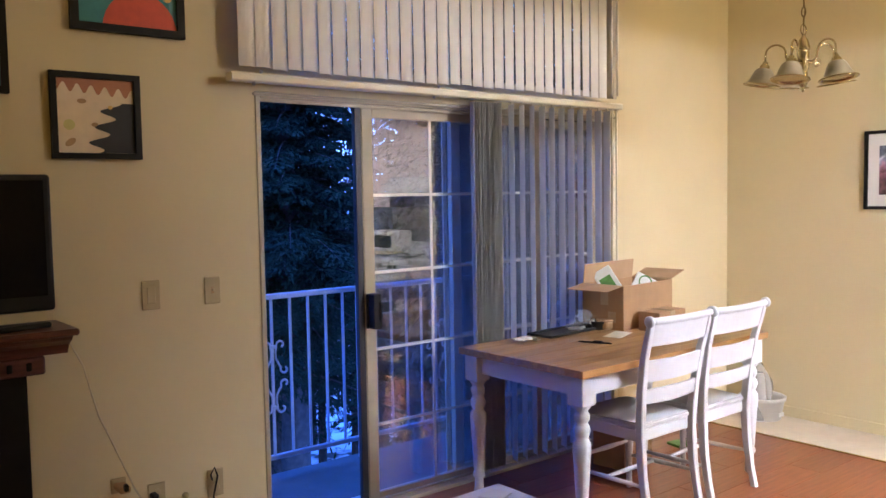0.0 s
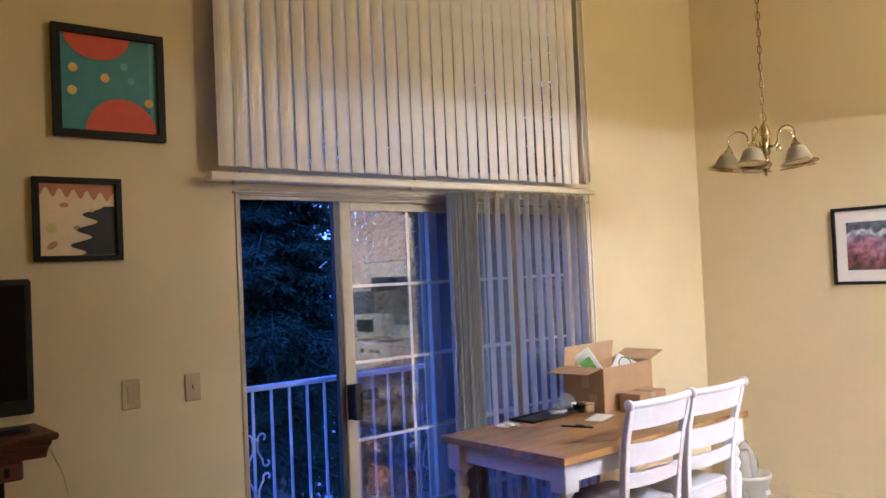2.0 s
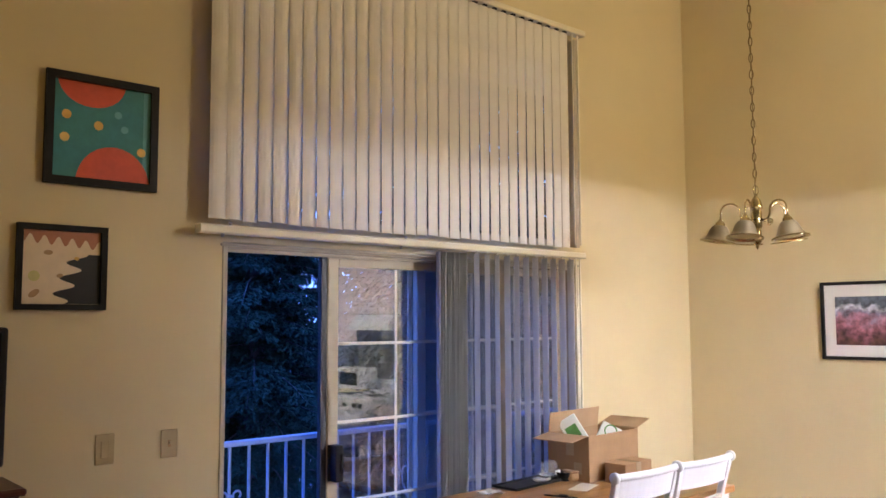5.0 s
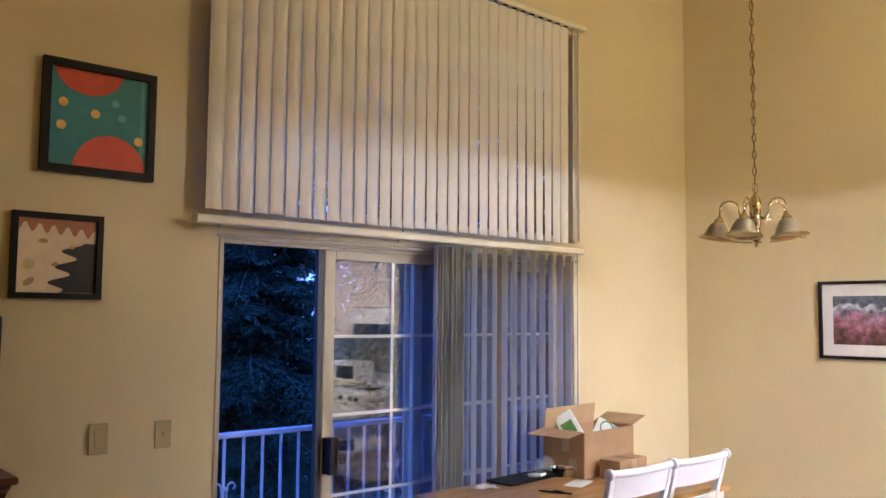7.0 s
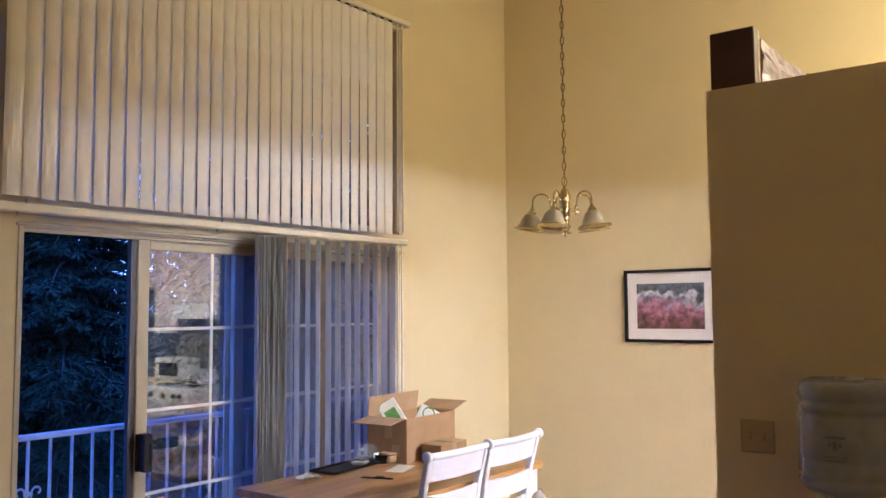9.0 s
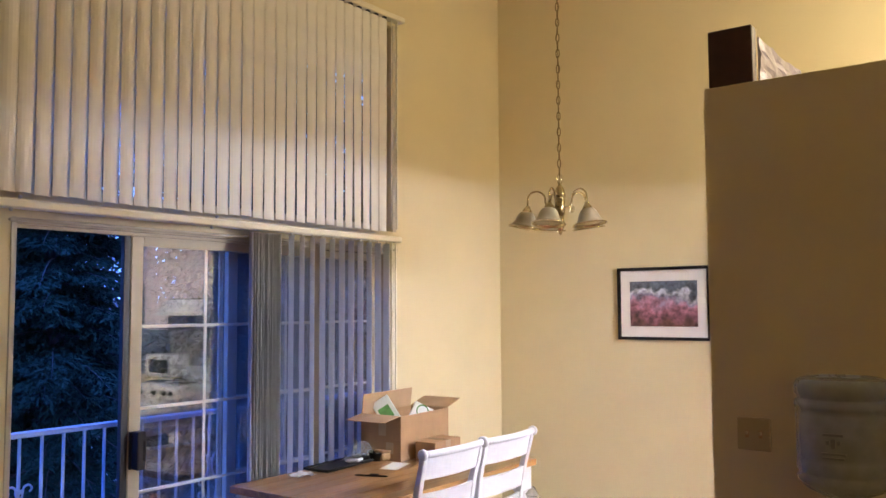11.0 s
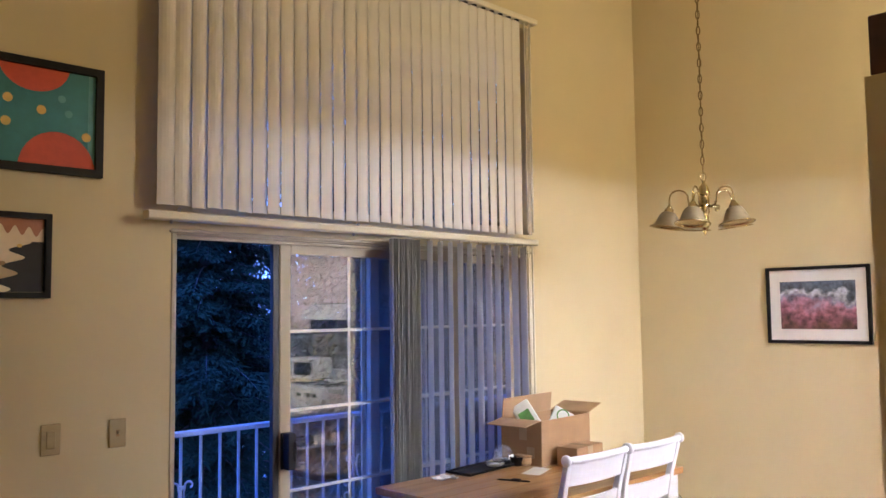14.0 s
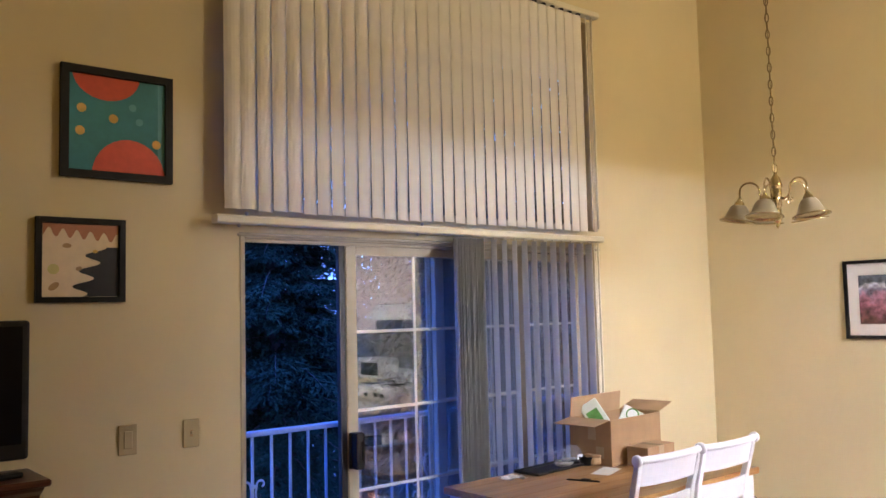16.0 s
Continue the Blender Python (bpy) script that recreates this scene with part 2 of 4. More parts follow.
def lathe(bm, prof, steps=16, m=None, flute=0):
    """A turned form round the z axis from (radius, height) pairs."""
    rings = []
    for r, z in prof:
        ring = []
        for i in range(steps):
            a = 2 * math.pi * i / steps
            ring.append(bm.verts.new((r * math.cos(a), r * math.sin(a), z)))
        rings.append(ring)
    for a, b in zip(rings, rings[1:]):
        for i in range(steps):
            f = bm.faces.new((a[i], a[(i + 1) % steps], b[(i + 1) % steps], b[i]))
            f.smooth = True
    for ring, r in ((rings[0], prof[0][0]), (rings[-1], prof[-1][0])):
        if r > 1e-4:
            try:
                bm.faces.new(ring)
            except ValueError:
                pass
    if m is not None:
        bmesh.ops.transform(bm, matrix=m, verts=[v for ring in rings for v in ring])


def tube(bm, pts, r, steps=8, ends=True):
    """A round bar along a line of points; r may be a list."""
    pts = [Vector(p) for p in pts]
    rs = r if isinstance(r, (list, tuple)) else [r] * len(pts)
    rings, up = [], None
    for i, p in enumerate(pts):
        d = (pts[min(i + 1, len(pts) - 1)] - pts[max(i - 1, 0)]).normalized()
        if up is None:
            up = d.orthogonal().normalized()
        up = (up - d * up.dot(d)).normalized()
        s = d.cross(up)
        rings.append([bm.verts.new(p + rs[i] * (math.cos(a) * up + math.sin(a) * s)) for a in (2 * math.pi * k / steps for k in range(steps))])
    for a, b in zip(rings, rings[1:]):
        for k in range(steps):
            f = bm.faces.new((a[k], a[(k + 1) % steps], b[(k + 1) % steps], b[k]))
            f.smooth = True
    if ends:
        bm.faces.new(list(reversed(rings[0])))
        bm.faces.new(rings[-1])


def prism(bm, pts, axis, lo, hi):
    """A closed outline in the plane across axis ('x', 'y' or 'z'), drawn out from lo to hi."""
    def at(p, v):
        return {"x": (v, p[0], p[1]), "y": (p[0], v, p[1]), "z": (p[0], p[1], v)}[axis]
    a = [bm.verts.new(at(p, lo)) for p in pts]
    b = [bm.verts.new(at(p, hi)) for p in pts]
    n = len(pts)
    for i in range(n):
        bm.faces.new((a[i], a[(i + 1) % n], b[(i + 1) % n], b[i]))
    bm.faces.new(list(reversed(a)))
    bm.faces.new(b)


def part(name, bm, mat, parent=None, label=""):
    """Links a bmesh as one mesh object, under a thing or a part."""
    bmesh.ops.recalc_face_normals(bm, faces=bm.faces)
    me = bpy.data.meshes.new(name)
    bm.to_mesh(me)
    bm.free()
    me.materials.append(mat)
    ob = new(name, me)
    if parent is not None:
        ob.parent = parent
    return tagged(ob, label)


def shape(name, mat, parent, *boxes, bevel=0.003, label=""):
    """One part made of boxes."""
    bm = bmesh.new()
    for lo, hi in boxes:
        bx(bm, lo, hi, bevel)
    return part(name, bm, mat, parent, label)


def thing(name, at, label, category, group="", rz=0.0, kind=""):
    ob = new(name)
    ob.empty_display_size = 0.1
    ob.matrix_world = pose(*at, 0, 0, rz)
    return tagged(ob, label, category, group, kind)


def structure(name, mat, boxes, label, category, bevel=0.0):
    bm = bmesh.new()
    for lo, hi in boxes:
        bx(bm, lo, hi, bevel)
    ob = part(name, bm, mat)
    return tagged(ob, label, category, kind="structure")


# ---- setting ----
EAST, TOP = 5.297, 4.40
DL, DR, DT = 1.70, 4.07, 1.985          # door opening
UB, UT = 2.085, 3.40                    # upper window opening
structure("wall_north", PAINT, [
    ((-3.6, 0, 0), (DL, 0.16, TOP)), ((DR, 0, 0), (EAST, 0.16, TOP)),
    ((DL, 0, DT), (DR, 0.16, UB)), ((DL, 0, UT), (DR, 0.16, TOP))],
    "cream painted wall with door and window openings", "wall")
structure("wall_east", PAINT, [((EAST, -6.6, 0), (EAST + 0.15, 0.16, TOP))], "tall cream painted wall of the dining area", "wall")
structure("wall_south", PAINT, [((-3.6, -6.75, 0), (EAST + 0.15, -6.6, TOP))], "cream painted wall closing the living room", "wall")
structure("wall_west", PAINT, [((-3.75, -6.75, 0), (-3.6, 0.16, TOP))], "cream painted wall closing the living room", "wall")
structure("partition_wall", PAINT, [((3.075, -5.3, 0), (3.19, -2.353, 2.408))], "cream painted partition wall with an open ledge above", "wall")
structure("kitchen_wall", PAINT, [((4.615, -2.423, 0), (EAST, -2.353, 2.408)), ((3.19, -5.3, 0), (EAST, -5.18, 2.408))],
          "cream painted low walls round the kitchen", "wall")
structure("kitchen_ceiling", CEIL, [((3.19, -5.18, 2.33), (EAST, -2.424, 2.40))], "plain white lowered kitchen ceiling", "ceiling")
structure("ceiling", CEIL, [((-3.75, -6.75, TOP), (EAST + 0.15, 0.16, TOP + 0.12))], "plain white high ceiling", "ceiling")
structure("floor", CARPET, [((-3.6, -6.6, -0.10), (EAST, 0.0, -0.012)), ((4.80, -2.35, -0.011), (EAST, 0, 0.004))], "beige carpeted floor", "floor")
structure("baseboard", PAINT, [((EAST - 0.012, -2.35, 0.004), (EAST, 0, 0.075)), ((4.14, -0.012, 0.0), (EAST - 0.013, 0, 0.075)), ((-3.6, -0.012, -0.01), (1.66, 0, 0.075))],
          "low painted baseboard along the walls", "baseboard", 0.003)
# Unseen overhang, added to keep overhead sky light off railing and upper blind.
structure("sky_block_eave", TRIM, [((-3.7, 0.16, 3.50), (6.2, 1.25, 3.60))], "unseen eave added above the balcony to block sky light", "roof")
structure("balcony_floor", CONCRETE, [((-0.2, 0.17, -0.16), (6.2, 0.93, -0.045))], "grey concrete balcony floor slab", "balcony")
structure("door_threshold", ALMOND, [((DL, -0.015, -0.012), (DR, 0.17, 0.018)), ((DL + 0.03, 0.03, 0.018), (DR - 0.03, 0.036, 0.03)), ((DL + 0.03, 0.085, 0.018), (DR - 0.03, 0.091, 0.03))],
          "almond metal sliding door track on the floor", "threshold", 0.002)

# ---- sliding door ----
door = thing("door_1", (0, 0, 0), "almond metal sliding glass door, half open, with white muntins", "door", kind="structure")
shape("jamb", ALMOND, door, ((DL - 0.006, -0.006, 0.018), (DL + 0.018, 0.14, DT)), bevel=0.003)
shape("jamb", ALMOND, door, ((DR - 0.05, 0.0, 0.018), (DR - 0.022, 0.14, DT)), bevel=0.003)
shape("trim", TRIM, door, ((DR - 0.010, -0.008, 0.0), (DR + 0.024, 0.0, 2.0)), bevel=0.003)
shape("header", ALMOND, door, ((DL + 0.018, -0.005, 1.958), (DR - 0.05, 0.14, DT - 0.002)), ((DL + 0.018, 0.012, 1.942), (DR - 0.05, 0.022, 1.958)),
      ((DL - 0.02, -0.022, 1.966), (DR + 0.02, -0.005, 1.978)), bevel=0.003)


def door_panel(name, x0, x1, y, label):
    p = part(name, bmesh.new(), ALMOND, door, label)
    for a, b in ((x0, x0 + 0.062), (x1 - 0.062, x1)):
        shape("stile", ALMOND, p, ((a, y - 0.017, 0.03), (b, y + 0.017, 1.945)), bevel=0.004)
    shape("rail", ALMOND, p, ((x0 + 0.062, y - 0.016, 1.900), (x1 - 0.062, y + 0.016, 1.945)), bevel=0.004)
    shape("rail", ALMOND, p, ((x0 + 0.062, y - 0.016, 0.03), (x1 - 0.062, y + 0.016, 0.062)), bevel=0.004)
    for d in (-0.008, 0.006):
        g = shape("pane", GLASS, p, ((x0 + 0.060, y + d - 0.0015, 0.060), (x1 - 0.060, y + d + 0.0015, 1.902)), bevel=0.0)
        g.visible_shadow = False
    w = (x1 - x0 - 0.124) / 3
    for i in (1, 2):
        c = x0 + 0.062 + w * i
        shape("muntin", TRIM, p, ((c - 0.0075, y - 0.0045, 0.062), (c + 0.0075, y + 0.0025, 1.90)), bevel=0.002)
    for z in (0.398, 0.774, 1.152, 1.528):
        shape("muntin", TRIM, p, ((x0 + 0.062, y - 0.005, z - 0.0075), (x1 - 0.062, y + 0.003, z + 0.0075)), bevel=0.002)
    return p


slider = door_panel("sliding_panel", 2.262, 3.472, 0.050, "almond metal panel slid half open")
fixed = door_panel("fixed_panel", 2.852, 4.020, 0.100, "fixed almond metal glass panel")
bm = bmesh.new()
bx(bm, (2.262, 0.018, 0.885), (2.318, 0.0325, 1.055), 0.006, seg=2)
bx(bm, (2.270, -0.030, 0.885), (2.316, 0.022, 1.057), 0.008, seg=2)
bx(bm, (2.296, -0.040, 0.925), (2.312, -0.028, 1.017), 0.005)
handle = part("handle", bm, BLACK, slider, "black plastic pull handle")
shape("dark_seal", DARK_METAL, door, ((2.226, 0.036, 0.03), (2.261, 0.064, 1.945)), bevel=0.002)

sc = part("screen_panel", bmesh.new(), DARK_METAL, door, "sliding insect screen")
for a, b in ((2.835, 2.862), (3.985, 4.012)):
    shape("screen_stile", ALMOND, sc, ((a, 0.134, 0.03), (b, 0.146, 1.94)), bevel=0.002)
for a, b in ((0.03, 0.055), (1.915, 1.94)):
    shape("screen_rail", ALMOND, sc, ((2.862, 0.134, a), (3.985, 0.146, b)), bevel=0.002)
shape("mesh", SCREEN_MESH, sc, ((2.860, 0.1395, 0.05), (3.987, 0.1405, 1.92)), bevel=0, label="fine dark insect mesh")

# ---- upper window ----
win = thing("window_1", (0, 0, 0), "tall fixed window with an almond frame above the door", "window", kind="structure")
shape("window_frame", ALMOND, win, ((DL, 0.05, UB), (DL + 0.05, 0.12, UT)), ((DR - 0.115, 0.05, UB), (DR, 0.12, UT)),
      ((DL + 0.05, 0.05, UB), (DR - 0.115, 0.12, UB + 0.045)), ((DL + 0.05, 0.05, UT - 0.045), (DR - 0.115, 0.12, UT)), bevel=0.004)
shape("mullion", ALMOND, win, ((2.865, 0.06, UB + 0.045), (2.905, 0.11, UT - 0.045)), bevel=0.004)
for a, b in ((DL + 0.048, 2.867), (2.903, DR - 0.113)):
    g = shape("pane", GLASS, win, ((a, 0.083, UB + 0.043), (b, 0.087, UT - 0.043)), bevel=0)
    g.visible_shadow = False
# Almond, not cream: the shade beside the blind is put into its colour.
shape("trim", ALMOND, win, ((DR - 0.010, -0.008, UB), (DR + 0.024, 0.0, UT + 0.01)), bevel=0.003)


# ---- blinds ----
def vane_mesh(width, height, bow, twist=0.0):
    """A curved vinyl strip hanging down from its origin, twisting towards its lower end."""
    bm = bmesh.new()
    n, rows = 6, 8 if twist else 1
    rings = []
    for k in range(rows + 1):
        t = radians(twist) * (k / rows) ** 1.6
        ring = []
        for off, order in ((0.0, range(n + 1)), (0.0011, range(n, -1, -1))):
            for i in order:
                u = i / n - 0.5
                x, y = u * width, bow * (4 * u * u - 1) + off
                ring.append(bm.verts.new((x * math.cos(t) - y * math.sin(t), x * math.sin(t) + y * math.cos(t), -height * k / rows)))
        rings.append(ring)
    for a, b in zip(rings, rings[1:]):
        for i in range(len(a)):
            bm.faces.new((a[i], a[(i + 1) % len(a)], b[(i + 1) % len(a)], b[i]))
    bm.faces.new(rings[0])
    bm.faces.new(rings[-1])
    return bm


def blind(name, at, length, label):
    """The head rail of a vertical blind."""
    b = thing(name, at, label, "blind")
    bm = bmesh.new()
    prism(bm, [(0.028, -0.018), (0.028, 0.018), (-0.022, 0.018), (-0.030, 0.010), (-0.030, -0.012), (-0.024, -0.018)], "x", 0, length)
    part("head_rail", bm, TRIM, b, "cream head rail")
    return b


rng = random.Random(4)
upper = blind("vertical_blind", (1.545, -0.075, 3.420), 2.52, "closed cream vinyl vertical blind over the upper window")
UPV = 31
for i in range(UPV):
    v = part("vane", vane_mesh(0.089, 1.318 + rng.uniform(-0.004, 0.004), 0.014, 7 + rng.uniform(-3, 3)), VANE, upper)
    v.matrix_basis = pose(0.088 + i * 0.0752, 0.0, -0.030, 0, 0, (9.5 if i > 0 else 2) + rng.uniform(-1.2, 1.2))
    shape("carrier", DARK_METAL, upper, ((0.075 + i * 0.0752, -0.020, -0.030), (0.101 + i * 0.0752, 0.004, -0.0185)), bevel=0.002)
for x, r in ((2.412, 0.0045), (2.462, 0.0065)):
    bm = bmesh.new()
    tube(bm, [(x, -0.01, -0.02), (x + 0.001, -0.01, -0.7), (x - 0.001, -0.01, -1.33)], r, 8)
    part("wand", bm, TRIM, upper, "cream tilt wand")

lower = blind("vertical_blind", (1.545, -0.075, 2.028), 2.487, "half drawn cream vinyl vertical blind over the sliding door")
# Door vanes take the skylit copy of the vinyl.
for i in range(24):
    v = part("vane", vane_mesh(0.089, 1.93 + rng.uniform(-0.004, 0.004), 0.006), SKYLIT_VANE, lower)
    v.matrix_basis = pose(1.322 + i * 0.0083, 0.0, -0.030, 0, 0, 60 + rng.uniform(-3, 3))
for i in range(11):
    v = part("vane", vane_mesh(0.089, 1.93 + rng.uniform(-0.004, 0.004), 0.007), SKYLIT_VANE, lower)
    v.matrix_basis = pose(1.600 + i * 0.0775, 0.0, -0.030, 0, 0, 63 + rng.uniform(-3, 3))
for i in range(11):
    shape("carrier", TRIM, lower, ((1.594 + i * 0.0775, -0.006, -0.032), (1.606 + i * 0.0775, 0.006, -0.017)), bevel=0.002)
for x, r in ((2.425, 0.005), (2.462, 0.0065)):
    bm = bmesh.new()
    tube(bm, [(x, 0.0, -0.018), (x + 0.001, 0.0, -0.7), (x - 0.002, 0.0, -1.25)], r, 8)
    part("wand", bm, TRIM, lower, "cream tilt wand")
for x, z in ((0.135, 0.026), (1.09, 0.026), (0.10, -0.026), (1.06, -0.026)):
    bm = bmesh.new()
    lathe(bm, [(0.007, -0.004), (0.009, 0.0), (0.006, 0.008), (0.0, 0.010)], 8, pose(x, -0.022, z, 90))
    part("screw", bm, STEEL, lower, "small metal screw")


# ---- balcony railing ----
def railing():
    r = thing("balcony_railing", (0, 0.85, 0), "pale painted steel balcony railing with scrollwork", "railing")
    shape("top_rail", RAILP, r, ((-0.2, -0.02, 0.965), (6.1, 0.02, 0.995)), bevel=0.006)
    shape("bottom_rail", RAILP, r, ((-0.2, -0.012, 0.065), (6.1, 0.012, 0.092)), bevel=0.004)
    x = 2.18 - 0.1155 * 18
    i = -18
    while x < 6.0:
        if i % 5 == 0 and i % 10:
            shape("post", RAILP, r, ((x - 0.017, -0.017, -0.045), (x + 0.017, 0.017, 0.965)), bevel=0.004)
        else:
            shape("baluster", RAILP, r, ((x - 0.007, -0.007, 0.092), (x + 0.007, 0.007, 0.965)), bevel=0.002)
        if i % 10 == 0:
            for s in (-1, 1):
                for flip in (1, -1):
                    def curl(cx, cz, r0, a0, turn, n=14):
                        return [(x + s * (cx + r0 * (1 - 0.55 * k / n) * math.cos(a0 + turn * k / n)), -0.012, 0.53 + flip * (cz + r0 * (1 - 0.55 * k / n) * math.sin(a0 + turn * k / n))) for k in range(n + 1)]
                    upper_curl = curl(0.045, 0.178, 0.028, 3.5, -4.6)
                    lower_curl = curl(0.066, 0.040, 0.026, 2.6, 4.6)
                    stem = [(x + s * 0.013, -0.012, 0.53 + flip * 0.145), (x + s * 0.014, -0.012, 0.53 + flip * 0.105), (x + s * 0.030, -0.012, 0.53 + flip * 0.075)]
                    bm = bmesh.new()
                    tube(bm, upper_curl[::-1] + stem + lower_curl, 0.0062, 6)
                    part("scroll", bm, RAILP, r)
            for z in (0.36, 0.70):
                shape("collar", RAILP, r, ((x - 0.014, -0.020, z - 0.010), (x + 0.014, 0.010, z + 0.010)))
        x += 0.1155
        i += 1


railing()

# ---- outdoors ----
bm = bmesh.new()
bmesh.ops.create_grid(bm, x_segments=60, y_segments=60, size=600, matrix=Matrix.Translation((0, 560, 0)))
for v in bm.verts:
    v.co.z = -3.6 + (0.0 if v.co.y < 8 else 0.2 * noise.noise(v.co * 0.04))
tagged(part("ground", bm, GROUND), "snow-patched ground below the balcony", "ground", kind="structure")


def conifer(at, height, spread, seed, clear=0.10, count=230, dense=1.0, stout=1.0):
    """A spruce: trunk, drooping limbs with side twigs, and many short needle sprays."""
    r = random.Random(seed)
    t = thing("conifer_tree", at, "dark green spruce tree with drooping branches", "tree", "trees beyond the balcony")
    bm = bmesh.new()
    tube(bm, [(0.02 * math.sin(k * 2.1), 0.02 * math.cos(k * 1.3), height * k / 8) for k in range(9)], [max(0.015, stout * 0.17 * height / 11 * (1 - k / 8.3)) for k in range(9)], 9)
    part("trunk", bm, PINE_WOOD, t)
    limbs, verts, faces = bmesh.new(), [], []
    for i in range(count):
        u = clear + (1 - clear) * (i / count) ** 0.9
        z = height * u
        ln = spread * (1.02 - u) ** 0.75 * r.uniform(0.6, 1.15) + 0.12
        a = i * 2.39996 + r.uniform(-0.4, 0.4)
        d = Vector((math.cos(a), math.sin(a), 0))
        side = Vector((-d.y, d.x, 0))
        drop = r.uniform(0.20, 0.42)
        pts = [Vector((0, 0, z)) + d * ln * k / 5 + Vector((0, 0, ln * (0.10 * k / 5 - drop * k * k / 25))) for k in range(6)]
        tube(limbs, pts, [0.016 * (1 - k / 5.5) for k in range(6)], 4, ends=False)
        twigs = max(4, int((6 + 16 * ln) * dense ** 0.5))
        for k in range(twigs):
            s = 0.10 + 0.90 * (k + r.random()) / twigs
            q = s * 5
            j = min(4, int(q))
            p = pts[j].lerp(pts[j + 1], q - j)
            w = (0.10 + 0.42 * ln * (1 - s)) * r.uniform(0.6, 1.1)
            o = 1 if k % 2 else -1
            tip = p + side * o * w * 0.8 + d * w * 0.65 + Vector((0, 0, -w * r.uniform(0.15, 0.5)))
            along = (tip - p).normalized()
            sprays = max(3, int((5 + w * 46) * dense))
            for m in range(sprays):
                b = p.lerp(tip, (m + r.random()) / sprays)
                g = r.uniform(0.05, 0.11) / dense ** 0.35
                e = b + (along * r.uniform(0.3, 1.0) + Vector((r.gauss(0, 0.45), r.gauss(0, 0.45), r.gauss(-0.25, 0.35)))) * g
                wide = (e - b).cross(Vector((r.uniform(-1, 1), r.uniform(-1, 1), 1))).normalized() * r.uniform(0.008, 0.018) / dense ** 0.5
                mid = b.lerp(e, 0.5)
                b0 = len(verts)
                verts.extend([tuple(b), tuple(mid + wide), tuple(e), tuple(mid - wide)])
                faces.append((b0, b0 + 1, b0 + 2, b0 + 3))
    tagged(part("branch", limbs, PINE_WOOD, t), kind="stuff")
    me = bpy.data.meshes.new("crown")
    me.from_pydata(verts, [], faces)
    me.materials.append(NEEDLES)
    new("crown", me).parent = t
    return t


conifer((4.20, 4.3, -3.6), 9.0, 1.55, 1, 0.36, 250, 2.0, 1.5)
conifer((7.1, 4.8, -3.6), 9.5, 1.9, 2, 0.30, 200, 1.3)
conifer((8.4, 3.4, -3.6), 9.0, 2.0, 3, 0.28, 200, 1.2)
conifer((9.0, 9.9, -3.6), 11.0, 0.8, 4, 0.80, 40, 0.6)
conifer((8.5, 9.3, -3.6), 10.0, 0.9, 5, 0.74, 50, 0.6)
woods = random.Random(9)
kinds = [conifer((6.1, 9.6, -3.6), 9.0, 1.6, 6, 0.26, 150, 0.36), conifer((3.3, 7.8, -3.6), 9.3, 1.8, 7, 0.24, 150, 0.36)]


def more_trees(bearing, away, size):
    """A copy of one of the farther spruces, by its bearing from the room's middle."""
    a, s = radians(bearing), size * woods.uniform(0.92, 1.1)
    m = pose(away * math.sin(a), -3.3 + away * math.cos(a), -3.6, 0, 0, woods.uniform(0, 360))
    tree = copy_thing(kinds[woods.randrange(2)], m)
    tree.scale = (s, s, s * woods.uniform(0.95, 1.1))


for bearing, away in ((20.0, 9.0), (24.0, 12.0), (27.5, 12.6), (36.8, 11.5), (38.6, 10.2), (41.0, 12.0), (43.0, 10.4), (45.0, 11.0), (47.5, 10.2), (50.0, 12.0), (52.5, 10.8), (55.0, 10.5), (58.0, 11.5), (61.0, 12.0)):
    more_trees(bearing, away, 1.0)
# Unseen spruces to the west, added to hold blue sky light off the partition.
b = -58.0
while b < 13:
    more_trees(b, woods.uniform(9.5, 12.0), 1.0)
    more_trees(b + 2.0, woods.uniform(13.0, 16.0), 1.1)
    b += woods.uniform(3.6, 5.0)
b = 16.0
while b < 62:
    if b < 30.5 or b > 34.0:
        more_trees(b, woods.uniform(15.0, 18.0), 1.05)
    more_trees(b + 0.8, woods.uniform(12.5, 15.0), 0.66)
    more_trees(b + 1.6, woods.uniform(20.0, 25.0), 0.70)
    b += woods.uniform(1.9, 2.7)


# ---- pictures ----
def picture_frame(name, at, w, h, bar, deep, label, group="", rz=0.0):
    """A framed picture on a wall, facing local -y."""
    p = thing(name, at, label, "picture", group, rz)
    bm = bmesh.new()
    o = 0.003
    prism(bm, [(-w / 2, h / 2), (w / 2, h / 2), (w / 2 - bar, h / 2 - bar), (-w / 2 + bar, h / 2 - bar)], "y", -deep, -o)
    prism(bm, [(-w / 2, -h / 2), (w / 2, -h / 2), (w / 2 - bar, -h / 2 + bar), (-w / 2 + bar, -h / 2 + bar)], "y", -deep, -o)
    prism(bm, [(-w / 2, -h / 2), (-w / 2, h / 2), (-w / 2 + bar, h / 2 - bar), (-w / 2 + bar, -h / 2 + bar)], "y", -deep, -o)
    prism(bm, [(w / 2, -h / 2), (w / 2, h / 2), (w / 2 - bar, h / 2 - bar), (w / 2 - bar, -h / 2 + bar)], "y", -deep, -o)
    part("frame", bm, FRAME_BLACK, p, "black picture frame")
    return p


def flat(name, pts, y, mat, parent, label=""):
    bm = bmesh.new()
    prism(bm, pts, "y", y, y + 0.0008)
    return part(name, bm, mat, parent, label)


